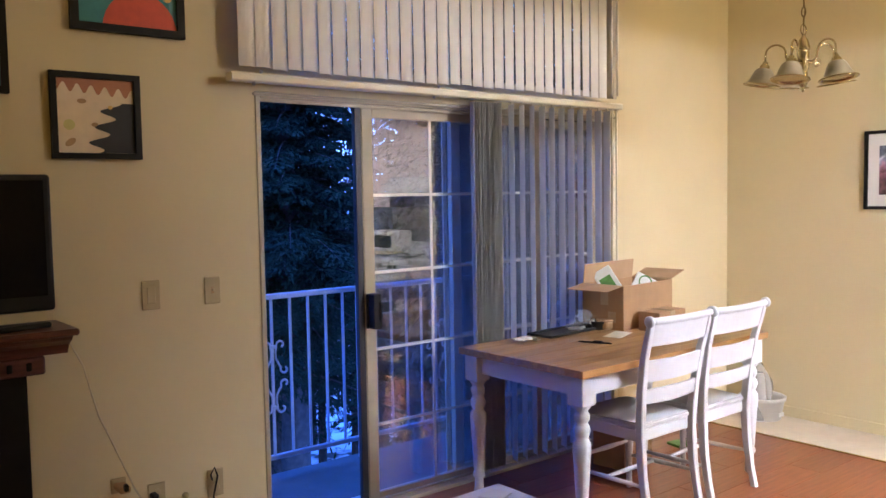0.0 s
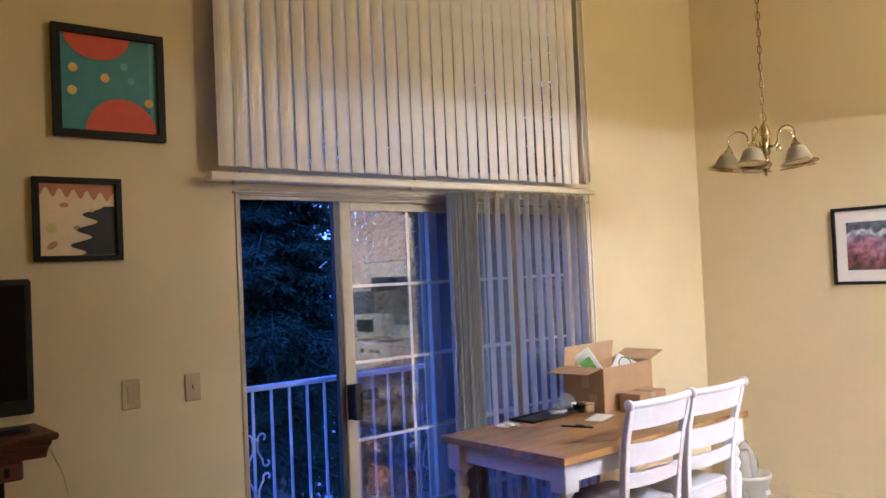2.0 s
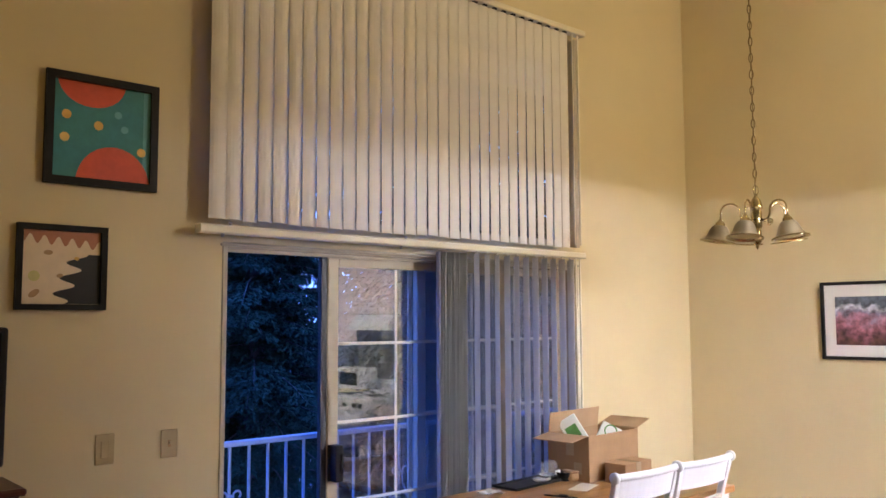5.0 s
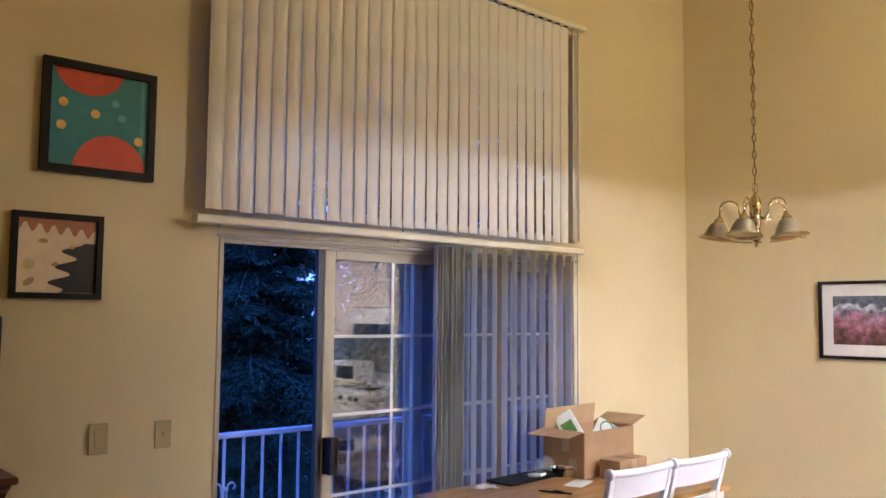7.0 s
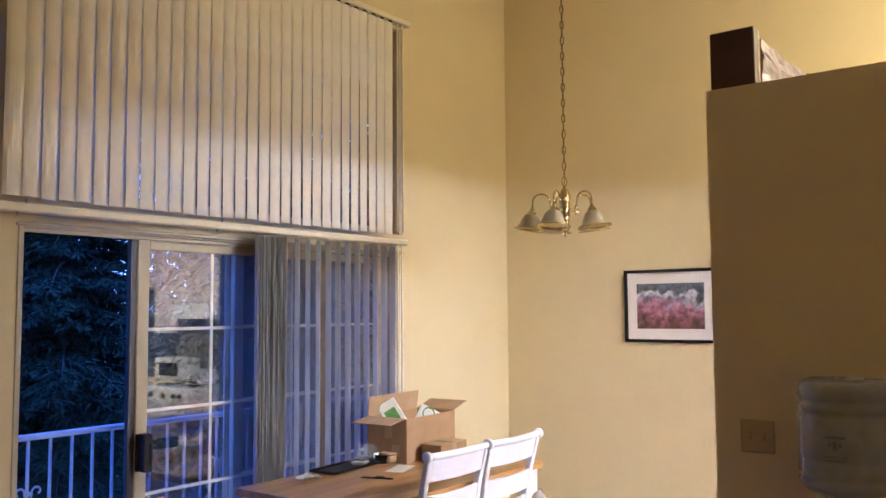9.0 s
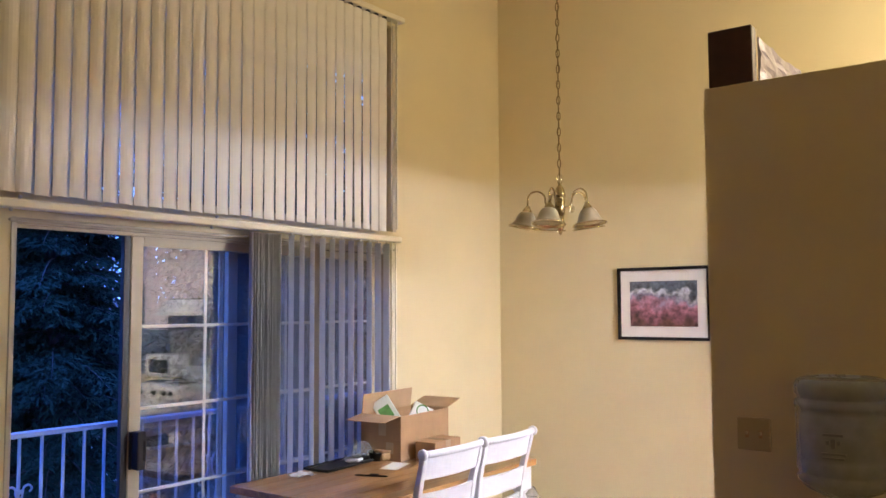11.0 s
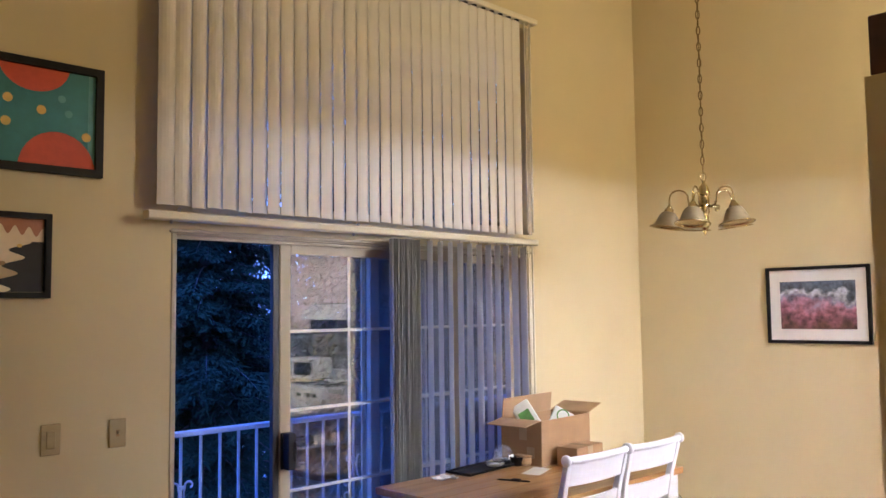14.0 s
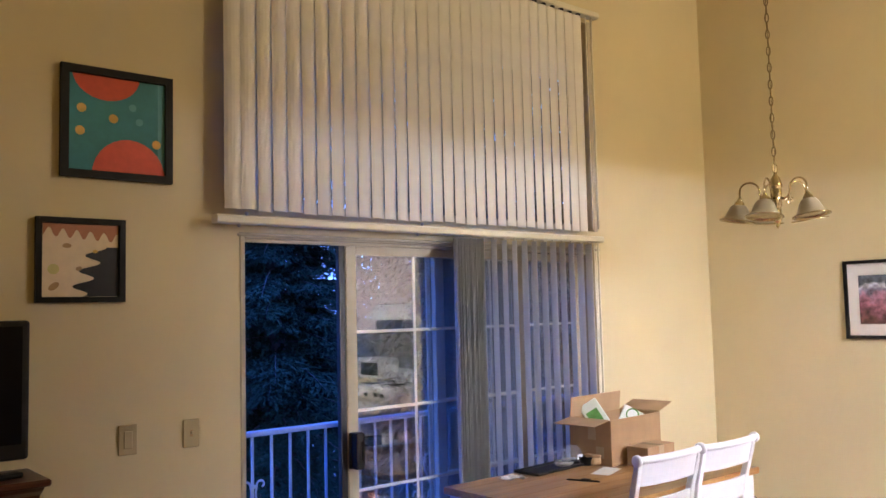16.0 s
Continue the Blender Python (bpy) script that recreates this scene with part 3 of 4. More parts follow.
def oval(cx, cz, rx, rz, turn=0.0, n=28):
    t = radians(turn)
    return [(cx + rx * math.cos(a) * math.cos(t) - rz * math.sin(a) * math.sin(t), cz + rx * math.cos(a) * math.sin(t) + rz * math.sin(a) * math.cos(t))
            for a in (2 * math.pi * k / n for k in range(n))]


def clipped(pts, w, h):
    return [(min(w / 2, max(-w / 2, x)), min(h / 2, max(-h / 2, z))) for x, z in pts]


W = 0.438
a = picture_frame("abstract_picture", (1.167, 0, 2.387), W, 0.440, 0.030, 0.028, "square abstract print, red discs on teal, in black frame", "abstract prints on the wall")
aw = W - 0.06
flat("print", [(-aw / 2, -aw / 2), (aw / 2, -aw / 2), (aw / 2, aw / 2), (-aw / 2, aw / 2)], -0.012, TEAL, a, "teal print")
flat("stripe", [(aw / 2 - 0.028, -aw / 2), (aw / 2, -aw / 2), (aw / 2, aw / 2), (aw / 2 - 0.028, aw / 2)], -0.0125, TEAL_PALE, a, "pale teal stripe")
flat("disc", clipped(oval(-0.045, aw / 2 + 0.010, 0.130, 0.105), aw, aw), -0.0132, RED, a, "red disc")
flat("disc", clipped(oval(0.045, -aw / 2 - 0.015, 0.145, 0.150), aw, aw), -0.0132, RED, a, "red disc")
for x, z in ((-0.140, 0.055), (-0.145, -0.035), (-0.018, 0.025), (0.155, -0.062)):
    flat("dot", oval(x, z, 0.018, 0.018, n=18), -0.0132, YELLOW, a, "yellow dot")
for x, z in ((0.058, 0.078), (0.085, 0.022)):
    flat("dot", oval(x, z, 0.015, 0.015, n=18), -0.0132, TEAL_PALE, a, "pale blue dot")

b = picture_frame("abstract_picture", (1.030, 0, 1.846), 0.330, 0.324, 0.022, 0.026, "square abstract print, cream with black drips, in black frame", "abstract prints on the wall")
bw = 0.322 - 0.044
h2 = bw / 2
flat("print", [(-h2, -h2), (h2, -h2), (h2, h2), (-h2, h2)], -0.012, CREAM, b, "cream print")
drip = [(-h2, h2)]
n = 60
for k in range(n + 1):
    u = k / n
    drip.append((-h2 + bw * u, h2 - 0.030 - 0.022 * u - 0.017 * math.cos(u * 2 * math.pi * 5.5 + 0.4)))
drip.append((h2, h2))
flat("drip", drip, -0.0128, RUST, b, "rust brown dripping band")
edge = [(h2, -h2), (h2, 0.052)]
for k in range(n + 1):
    u = k / n
    edge.append((0.062 - 0.075 * u + (0.034 * math.sin(u * 2 * math.pi * 3.2 + 1.3)), 0.052 - (h2 + 0.052) * u))
flat("drip", [(max(-h2, x), max(-h2, z)) for x, z in edge], -0.0132, INK, b, "black dripping field")
for x, z, rx, rz, t, mt in ((-0.052, 0.055, 0.017, 0.009, 0, TAN), (-0.008, -0.032, 0.012, 0.008, 10, TAN), (-0.098, -0.100, 0.022, 0.012, 35, TAN),
                            (0.052, 0.035, 0.009, 0.007, 0, YELLOW), (-0.100, -0.035, 0.021, 0.020, 0, OLIVE)):
    flat("blot", oval(x, z, rx, rz, t, 18), -0.0134, mt, b, "small oval blot")

c = picture_frame("abstract_picture", (0.565, 0, 2.135), 0.33, 0.445, 0.026, 0.028, "abstract print in a black frame, mostly out of view", "abstract prints on the wall")
flat("print", [(-0.139, -0.197), (0.139, -0.197), (0.139, 0.197), (-0.139, 0.197)], -0.012, TEAL, c, "teal print")

d = picture_frame("landscape_picture", (EAST, -1.267, 1.628), 0.630, 0.476, 0.020, 0.025, "framed misty pink meadow photograph with white mat", "", -90)
flat("mat", [(-0.297, -0.220), (0.297, -0.220), (0.297, 0.220), (-0.297, 0.220)], -0.011, MAT_WHITE, d, "white mat board")
flat("print", [(-0.229, -0.149), (0.229, -0.149), (0.229, 0.146), (-0.229, 0.146)], -0.0125, MEADOW, d, "misty meadow photograph")


# ---- wall plates ----
def plate(name, at, w, h, label, rz=0.0, kinds=("rocker",)):
    p = thing(name, at, label, "switch", rz=rz)
    shape("plate", IVORY, p, ((-w / 2, -0.009, -h / 2), (w / 2, -0.0005, h / 2)), bevel=0.003)
    for k, kind in enumerate(kinds):
        cx = (k - (len(kinds) - 1) / 2) * 0.046
        if kind == "rocker":
            shape("rocker", IVORY, p, ((cx - 0.017, -0.013, -0.034), (cx + 0.017, -0.008, 0.034)), bevel=0.003)
        elif kind == "toggle":
            bm = bmesh.new()
            bx(bm, (cx - 0.004, -0.019, -0.003), (cx + 0.004, -0.006, 0.010), 0.002)
            part("toggle", bm, IVORY, p)
            bm = bmesh.new()
            bx(bm, (cx - 0.006, -0.0102, -0.013), (cx + 0.006, -0.0088, 0.013), 0.0)
            part("slot", bm, TAN, p)
        else:
            for z in (-0.02, 0.02):
                bm = bmesh.new()
                lathe(bm, [(0.016, 0.0), (0.016, 0.003), (0.014, 0.004), (0.0, 0.004)], 14, pose(cx, -0.009, z, 90))
                part("socket", bm, IVORY, p)
    return p


plate("light_switch", (1.212, 0, 1.145), 0.074, 0.118, "ivory rocker light switch on the wall")
plate("light_switch", (1.471, 0, 1.143), 0.070, 0.114, "ivory toggle light switch on the wall", kinds=("toggle",))
plate("light_switch", (3.075, -2.501, 1.162), 0.116, 0.114, "ivory double toggle switch on the partition", -90, ("toggle", "toggle"))
plate("wall_outlet", (1.204, 0, 0.322), 0.072, 0.116, "ivory wall outlet with plugs low on the wall", kinds=("socket",))
plate("wall_outlet", (1.455, 0, 0.325), 0.072, 0.116, "ivory wall outlet with a black cable low on the wall", kinds=("socket",))
bm = bmesh.new()
lathe(bm, [(0.014, 0), (0.014, 0.008), (0.008, 0.012), (0.006, 0.02), (0.0, 0.02)], 12, pose(1.324, -0.0005, 0.300, 90))
tagged(part("cable_jack", bm, IVORY), "small round cable jack on the wall", "jack")
adapter = thing("power_adapter", (1.055, -0.0005, 0.405), "small dark plug adapter standing out from the wall", "adapter")
shape("plate", IVORY, adapter, ((-0.03, -0.006, -0.03), (0.03, 0, 0.03)), bevel=0.003)
shape("body", TAN, adapter, ((-0.020, -0.085, -0.012), (0.022, -0.006, 0.014)), bevel=0.005)
shape("prong", FRAME_BLACK, adapter, ((-0.008, -0.105, 0.0), (0.008, -0.085, 0.028)), bevel=0.003)
plug = thing("plug", (1.185, -0.0095, 0.335), "black plug in the wall outlet", "plug")
shape("body", BLACK, plug, ((-0.014, -0.04, -0.014), (0.014, 0, 0.014)), bevel=0.005)
bm = bmesh.new()
tube(bm, [(1.440, -0.01, 0.34), (1.425, -0.03, 0.37), (1.44, -0.035, 0.40), (1.455, -0.03, 0.36), (1.43, -0.04, 0.28), (1.44, -0.05, 0.15)], 0.004, 6)
tagged(part("black_cable", bm, BLACK), "thin black cable at the wall outlet", "cable")
bm = bmesh.new()
line = [(0.850, -0.14, 1.055), (0.874, -0.125, 0.995), (0.912, -0.115, 0.918), (0.936, -0.11, 0.820), (0.966, -0.10, 0.712), (1.018, -0.09, 0.590), (1.054, -0.075, 0.505), (1.106, -0.05, 0.385), (1.15, -0.03, 0.31), (1.2, -0.02, 0.31)]
tube(bm, line, 0.0032, 6)
tagged(part("wall_cable", bm, CORD), "thin ivory power cord hanging in front of the wall", "cord")

# ---- fireplace mantel and television ----
fp = thing("fireplace_mantel", (-0.05, 0, 0), "dark mahogany fireplace mantel with a black surround", "fireplace")
X1 = 0.905
shape("shelf", MAHOGANY, fp, ((-X1, -0.305, 1.062), (X1, -0.004, 1.086)), bevel=0.006)
bm = bmesh.new()
prism(bm, [(X1 - 0.012, 1.060), (X1 - 0.028, 1.046), (X1 - 0.066, 1.026), (X1 - 0.086, 1.006), (X1 - 0.092, 0.992), (-X1 + 0.092, 0.992), (-X1 + 0.086, 1.006), (-X1 + 0.066, 1.026), (-X1 + 0.028, 1.046), (-X1 + 0.012, 1.060)], "y", -0.215, -0.004)
prism(bm, [(-0.293, 1.060), (-0.277, 1.046), (-0.240, 1.026), (-0.222, 1.006), (-0.216, 0.992), (-0.215, 0.992), (-0.215, 1.060)], "x", -X1 + 0.02, X1 - 0.02)
part("moulding", bm, MAHOGANY, fp, "cove moulding")
shape("frieze", MAHOGANY, fp, ((-X1 + 0.094, -0.212, 0.925), (X1 - 0.094, -0.004, 0.990)), bevel=0.006)
for k in range(26):
    x = -X1 + 0.125 + k * 0.0615
    shape("dentil", FIREBLACK, fp, ((x - 0.009, -0.216, 0.942), (x + 0.009, -0.210, 0.972)), bevel=0.003)
shape("surround", FIREBLACK, fp, ((-X1 + 0.135, -0.15, 0.0), (-0.42, -0.004, 0.923)), ((0.42, -0.15, 0.0), (X1 - 0.142, -0.004, 0.923)), ((-0.42, -0.15, 0.68), (0.42, -0.004, 0.923)), bevel=0.004)
shape("firebox", BLACK, fp, ((-0.42, -0.06, 0.0), (0.42, -0.004, 0.68)), bevel=0.0)

tv = thing("television", (0.37, -0.15, 1.086), "black flat television standing on the mantel", "television")
bm = bmesh.new()
bx(bm, (-0.45, -0.02, 0.055), (0.445, 0.03, 0.535), 0.012, seg=2)
part("body", bm, BLACK, tv)
shape("screen", SCREEN, tv, ((-0.425, -0.0235, 0.11), (0.42, -0.0195, 0.515)), bevel=0.002)
bm = bmesh.new()
lathe(bm, [(0.16, 0.0), (0.16, 0.008), (0.14, 0.014), (0.03, 0.018), (0.025, 0.07), (0.0, 0.07)], 24, Matrix.Diagonal((1.3, 0.7, 1, 1)))
part("stand", bm, BLACK, tv, "glossy black stand")
rc = thing("remote_control", (0.70, -0.20, 1.086), "black remote control lying on the mantel", "remote", rz=14)
shape("body", BLACK, rc, ((-0.09, -0.022, 0.0), (0.09, 0.022, 0.018)), bevel=0.005)
rc2 = thing("remote_control", (0.62, -0.14, 1.086), "slim black remote control lying on the mantel", "remote", rz=-12)
shape("body", BLACK, rc2, ((-0.12, -0.02, 0.0), (0.12, 0.02, 0.014)), bevel=0.005)

# ---- dining table ----
TX0, TX1, TY0, TY1, TZ = 2.690, 4.165, -0.968, -0.150, 0.765
tab = thing("dining_table", ((TX0 + TX1) / 2, (TY0 + TY1) / 2, 0), "butcher block dining table with white turned legs", "table")
hx, hy = (TX1 - TX0) / 2, (TY1 - TY0) / 2
top = part("tabletop", bmesh.new(), TABLE_WOOD, tab, "brown butcher block top")
k = 8
for i in range(k):
    y0 = -hy + 2 * hy * i / k
    bm = bmesh.new()
    bx(bm, (-hx, y0 + 0.0003, TZ - 0.034), (hx, y0 + 2 * hy / k - 0.0003, TZ), 0.0015)
    part("plank", bm, TABLE_WOOD, top)
shape("apron", WHITE, tab, ((-hx + 0.10, -hy + 0.055, 0.635), (hx - 0.10, -hy + 0.077, TZ - 0.035)), bevel=0.003)
shape("apron", WHITE, tab, ((-hx + 0.10, hy - 0.077, 0.635), (hx - 0.10, hy - 0.055, TZ - 0.035)), bevel=0.003)
shape("apron", WHITE, tab, ((-hx + 0.055, -hy + 0.10, 0.635), (-hx + 0.077, hy - 0.10, TZ - 0.035)), bevel=0.003)
shape("apron", WHITE, tab, ((hx - 0.077, -hy + 0.10, 0.635), (hx - 0.055, hy - 0.10, TZ - 0.035)), bevel=0.003)
LEG = [(0.020, 0.0), (0.026, 0.012), (0.024, 0.05), (0.021, 0.10), (0.030, 0.115), (0.030, 0.128), (0.024, 0.14), (0.027, 0.16), (0.036, 0.33), (0.042, 0.40), (0.040, 0.432),
       (0.026, 0.452), (0.034, 0.468), (0.040, 0.487), (0.034, 0.508), (0.025, 0.520), (0.033, 0.534), (0.037, 0.548), (0.033, 0.562), (0.026, 0.574), (0.040, 0.592), (0.042, 0.603)]


def turned_leg(parent, x, y):
    bm = bmesh.new()
    steps = 32
    rings = []
    for r, z in LEG:
        fl = 0.10 if 0.15 < z < 0.41 else 0.0
        rings.append([bm.verts.new((x + r * (1 - fl * (j % 2)) * math.cos(2 * math.pi * j / steps), y + r * (1 - fl * (j % 2)) * math.sin(2 * math.pi * j / steps), z)) for j in range(steps)])
    for p, q in zip(rings, rings[1:]):
        for j in range(steps):
            bm.faces.new((p[j], p[(j + 1) % steps], q[(j + 1) % steps], q[j])).smooth = True
    bm.faces.new(rings[0])
    bx(bm, (x - 0.045, y - 0.045, 0.600), (x + 0.045, y + 0.045, TZ - 0.036), 0.004)
    return part("leg", bm, WHITE, parent, "white turned fluted leg")


for sx in (-1, 1):
    for sy in (-1, 1):
        turned_leg(tab, sx * (hx - 0.066), sy * (hy - 0.066))


# ---- chairs: local origin under the seat, back towards -y ----
def dining_chair(at, rz):
    ch = thing("dining_chair", at, "white painted ladder-back chair with a scrolled top rail", "chair", "chairs at the table", rz)
    hw = 0.205
    bm = bmesh.new()
    prism(bm, [(-0.185, -0.19), (0.185, -0.19), (0.215, 0.10), (0.205, 0.20), (0.15, 0.222), (-0.15, 0.222), (-0.205, 0.20), (-0.215, 0.10)], "z", 0.440, 0.468)
    bmesh.ops.bevel(bm, geom=[e for e in bm.edges], offset=0.008, segments=2, affect="EDGES")
    part("seat", bm, WHITE, ch, "white saddle seat")
    bm = bmesh.new()
    bx(bm, (-0.175, -0.185, 0.385), (0.175, -0.165, 0.438), 0.002)
    bx(bm, (-0.185, 0.165, 0.385), (0.185, 0.185, 0.438), 0.002)
    bx(bm, (-0.195, -0.165, 0.385), (-0.175, 0.165, 0.438), 0.002)
    bx(bm, (0.175, -0.165, 0.385), (0.195, 0.165, 0.438), 0.002)
    part("seat_frame", bm, WHITE, ch)
    back = [(-0.245, 0.0), (-0.222, 0.10), (-0.200, 0.24), (-0.190, 0.40), (-0.192, 0.48), (-0.203, 0.62), (-0.228, 0.78), (-0.262, 0.905), (-0.270, 0.945)]
    for s in (-1, 1):
        bm = bmesh.new()
        rings = []
        for y, z in back:
            t = 0.014 + 0.006 * math.sin(min(1, z / 0.9) * math.pi)
            dx = 0.004 if z < 0.3 else 0.0
            w = 0.0165
            x = s * (hw - 0.012 + 0.030 * max(0, z - 0.42) / 0.52)
            rings.append([bm.verts.new(p) for p in ((x - w, y - t, z), (x + w, y - t, z), (x + w, y + t, z), (x - w, y + t, z))])
        for p, q in zip(rings, rings[1:]):
            for j in range(4):
                bm.faces.new((p[j], p[(j + 1) % 4], q[(j + 1) % 4], q[j]))
        bm.faces.new(rings[0])
        bm.faces.new(rings[-1])
        bmesh.ops.recalc_face_normals(bm, faces=bm.faces)
        bmesh.ops.bevel(bm, geom=[e for e in bm.edges if abs((e.verts[0].co - e.verts[1].co).z) > 0.02], offset=0.004, segments=1, affect="EDGES")
        part("back_post", bm, WHITE, ch)

    def rail(z0, z1, y0, y1, name, thick=0.016, bow=0.026):
        bm = bmesh.new()
        n = 12
        rows = []
        for i in range(n + 1):
            u = 2 * i / n - 1
            x = u * (hw - 0.012 + 0.030 * ((z0 + z1) / 2 - 0.42) / 0.52)
            b = -bow * (1 - u * u)
            rows.append([bm.verts.new(p) for p in ((x, y0 + b - thick / 2, z0), (x, y1 + b - thick / 2, z1), (x, y1 + b + thick / 2, z1), (x, y0 + b + thick / 2, z0))])
        for p, q in zip(rows, rows[1:]):
            for j in range(4):
                bm.faces.new((p[j], p[(j + 1) % 4], q[(j + 1) % 4], q[j]))
        bm.faces.new(rows[0])
        bm.faces.new(rows[-1])
        return part(name, bm, WHITE, ch)

    rail(0.835, 0.945, -0.243, -0.268, "top_rail")
    rail(0.668, 0.768, -0.212, -0.228, "slat")
    rail(0.565, 0.632, -0.198, -0.206, "slat")
    bm = bmesh.new()
    pts = [(0.236 * (2 * i / 14 - 1), -0.274 - 0.026 * (1 - (2 * i / 14 - 1) ** 2), 0.952) for i in range(15)]
    tube(bm, pts, 0.0165, 12)
    for e in (0, -1):
        x = pts[e][0]
        lathe(bm, [(0.0, -0.013), (0.020, -0.013), (0.026, -0.006), (0.026, 0.006), (0.020, 0.013), (0.0, 0.013)], 18, pose(x, pts[e][1], 0.952, 0, 90, 0))
    part("scroll", bm, WHITE, ch, "rolled scroll top")
    for s in (-1, 1):
        bm = bmesh.new()
        lathe(bm, [(0.013, 0.0), (0.016, 0.03), (0.014, 0.10), (0.019, 0.115), (0.015, 0.13), (0.021, 0.24), (0.022, 0.30), (0.016, 0.325), (0.022, 0.34), (0.022, 0.386)], 14, pose(s * 0.175, 0.170, 0))
        part("leg", bm, WHITE, ch)
        bm = bmesh.new()
        tube(bm, [(s * 0.178, 0.165, 0.17), (s * 0.184, 0.0, 0.175), (s * 0.190, -0.205, 0.18)], [0.008, 0.012, 0.008], 10)
        part("stretcher", bm, WHITE, ch)
    bm = bmesh.new()
    tube(bm, [(-0.18, 0.02, 0.174), (0, 0.02, 0.174), (0.18, 0.02, 0.174)], [0.008, 0.012, 0.008], 10)
    part("stretcher", bm, WHITE, ch)
    bm = bmesh.new()
    tube(bm, [(-0.172, 0.17, 0.245), (0, 0.17, 0.245), (0.172, 0.17, 0.245)], [0.008, 0.013, 0.008], 10)
    part("stretcher", bm, WHITE, ch)
    return ch


chair = dining_chair((3.258, -0.790, 0), 0)
copy_thing(chair, pose(3.720, -0.798, 0, 0, 0, 1))

# ---- things on the table ----
box = thing("cardboard_box", (3.640, -0.420, TZ), "open brown cardboard shipping box on the table", "box", rz=5)
L, D, Hh, t = 0.50, 0.275, 0.245, 0.005
shape("body", CARD, box, ((0, 0, 0.0), (L, t, Hh)), ((0, D - t, 0.0), (L, D, Hh)), ((0, t, 0.0), (t, D - t, Hh)), ((L - t, t, 0.0), (L, D - t, Hh)), ((t, t, 0.0), (L - t, D - t, 0.006)), bevel=0.001)


def flap(w, d, m, name="flap"):
    bm = bmesh.new()
    bx(bm, (0, 0, 0), (w, d, 0.0045), 0.001, m)
    return part(name, bm, CARD_IN, box)


flap(0.15, D - 0.01, Matrix.Translation((0, 0.005, Hh)) @ Matrix.Rotation(radians(180 - 8), 4, "Y") @ Matrix.Translation((0, 0, -0.0045)))
flap(0.15, D - 0.01, Matrix.Translation((L, 0.005, Hh)) @ Matrix.Rotation(radians(-16), 4, "Y"))
flap(L - 0.01, 0.11, Matrix.Translation((0.005, D, Hh)) @ Matrix.Rotation(radians(96), 4, "X"))
shape("tape", TAPE, box, ((-0.0012, 0.10, 0.135), (-0.0004, 0.15, 0.215)), ((-0.0012, 0.05, 0.04), (-0.0004, 0.10, 0.10)), bevel=0)
pk = thing("paper_packet", (3.80, -0.27, TZ + 0.135), "white and green paper packet sticking out of the box", "packet", rz=-48)
bm = bmesh.new()
bx(bm, (-0.055, -0.012, 0), (0.055, 0.012, 0.215), 0.004, pose(0, 0, 0, -12, -32, 0))
pkb = part("body", bm, PAPER, pk)
bm = bmesh.new()
bx(bm, (-0.040, -0.0135, 0.09), (0.030, -0.0125, 0.165), 0.0, pose(0, 0, 0, -12, -32, 0))
part("print", bm, GREEN, pkb, "green printed patch")
pk2 = thing("paper_packet", (3.87, -0.33, TZ + 0.15), "white paper packet with green ring in the box", "packet", rz=-48)
bm = bmesh.new()
bx(bm, (-0.06, -0.012, 0), (0.06, 0.012, 0.150), 0.004, pose(0, 0, 0, -25, 28, 0))
pkb = part("body", bm, PAPER, pk2)
bm = bmesh.new()
ring = [(0.035 * math.cos(x), -0.0145, 0.110 + 0.035 * math.sin(x)) for x in (2 * math.pi * k / 20 for k in range(21))]
tube(bm, [pose(0, 0, 0, -25, 28, 0) @ Vector(p) for p in ring], 0.004, 5)
part("print", bm, GREEN, pkb, "green printed ring")

sb = thing("small_cardboard_box", (3.735, -0.585, TZ), "small closed cardboard box in front of the big box", "box", rz=5)
shape("body", CARD, sb, ((0, 0, 0), (0.27, 0.13, 0.105)), bevel=0.002)
shape("tape", TAPE, sb, ((0.11, -0.001, 0.03), (0.16, 0.131, 0.1062)), bevel=0)
tray = thing("serving_tray", (3.42, -0.215, TZ), "flat black tray on the table", "tray", rz=5)
shape("base", BLACK, tray, ((-0.24, -0.075, 0), (0.24, 0.075, 0.006)), bevel=0.002)
shape("rim", BLACK, tray, ((-0.25, -0.085, 0.004), (0.25, -0.075, 0.016)), ((-0.25, 0.075, 0.004), (0.25, 0.085, 0.016)), ((-0.25, -0.075, 0.004), (-0.24, 0.075, 0.016)), ((0.24, -0.075, 0.004), (0.25, 0.075, 0.016)), bevel=0.002)
for x, y, w, h in ((3.47, -0.225, 0.10, 0.035), (3.565, -0.20, 0.12, 0.075)):
    tubx = thing("plastic_container", (x, y, TZ + 0.007), "clear plastic food container on the tray", "container")
    bm = bmesh.new()
    lathe(bm, [(w * 0.42, 0), (w * 0.52, h * 0.35), (w * 0.55, h * 0.36), (w * 0.50, h * 0.55), (w * 0.42, h * 0.95), (w * 0.25, h * 1.25), (0, h * 1.32)], 20)
    part("body", bm, FILM, tubx)
    bm = bmesh.new()
    lathe(bm, [(w * 0.40, 0.002), (w * 0.46, h * 0.28), (0, h * 0.30)], 18)
    part("filling", bm, BLACK if h > 0.05 else TUB, tubx, "contents of the container")
    shape("sticker", PAPER, tubx, ((-0.02, -w * 0.47 - 0.006, h * 0.35), (0.02, -w * 0.47 - 0.004, h * 0.7)), bevel=0)
bag = thing("snack_pouch", (3.655, -0.315, TZ), "small brown snack pouch beside the box", "pouch", rz=-15)
bm = bmesh.new()
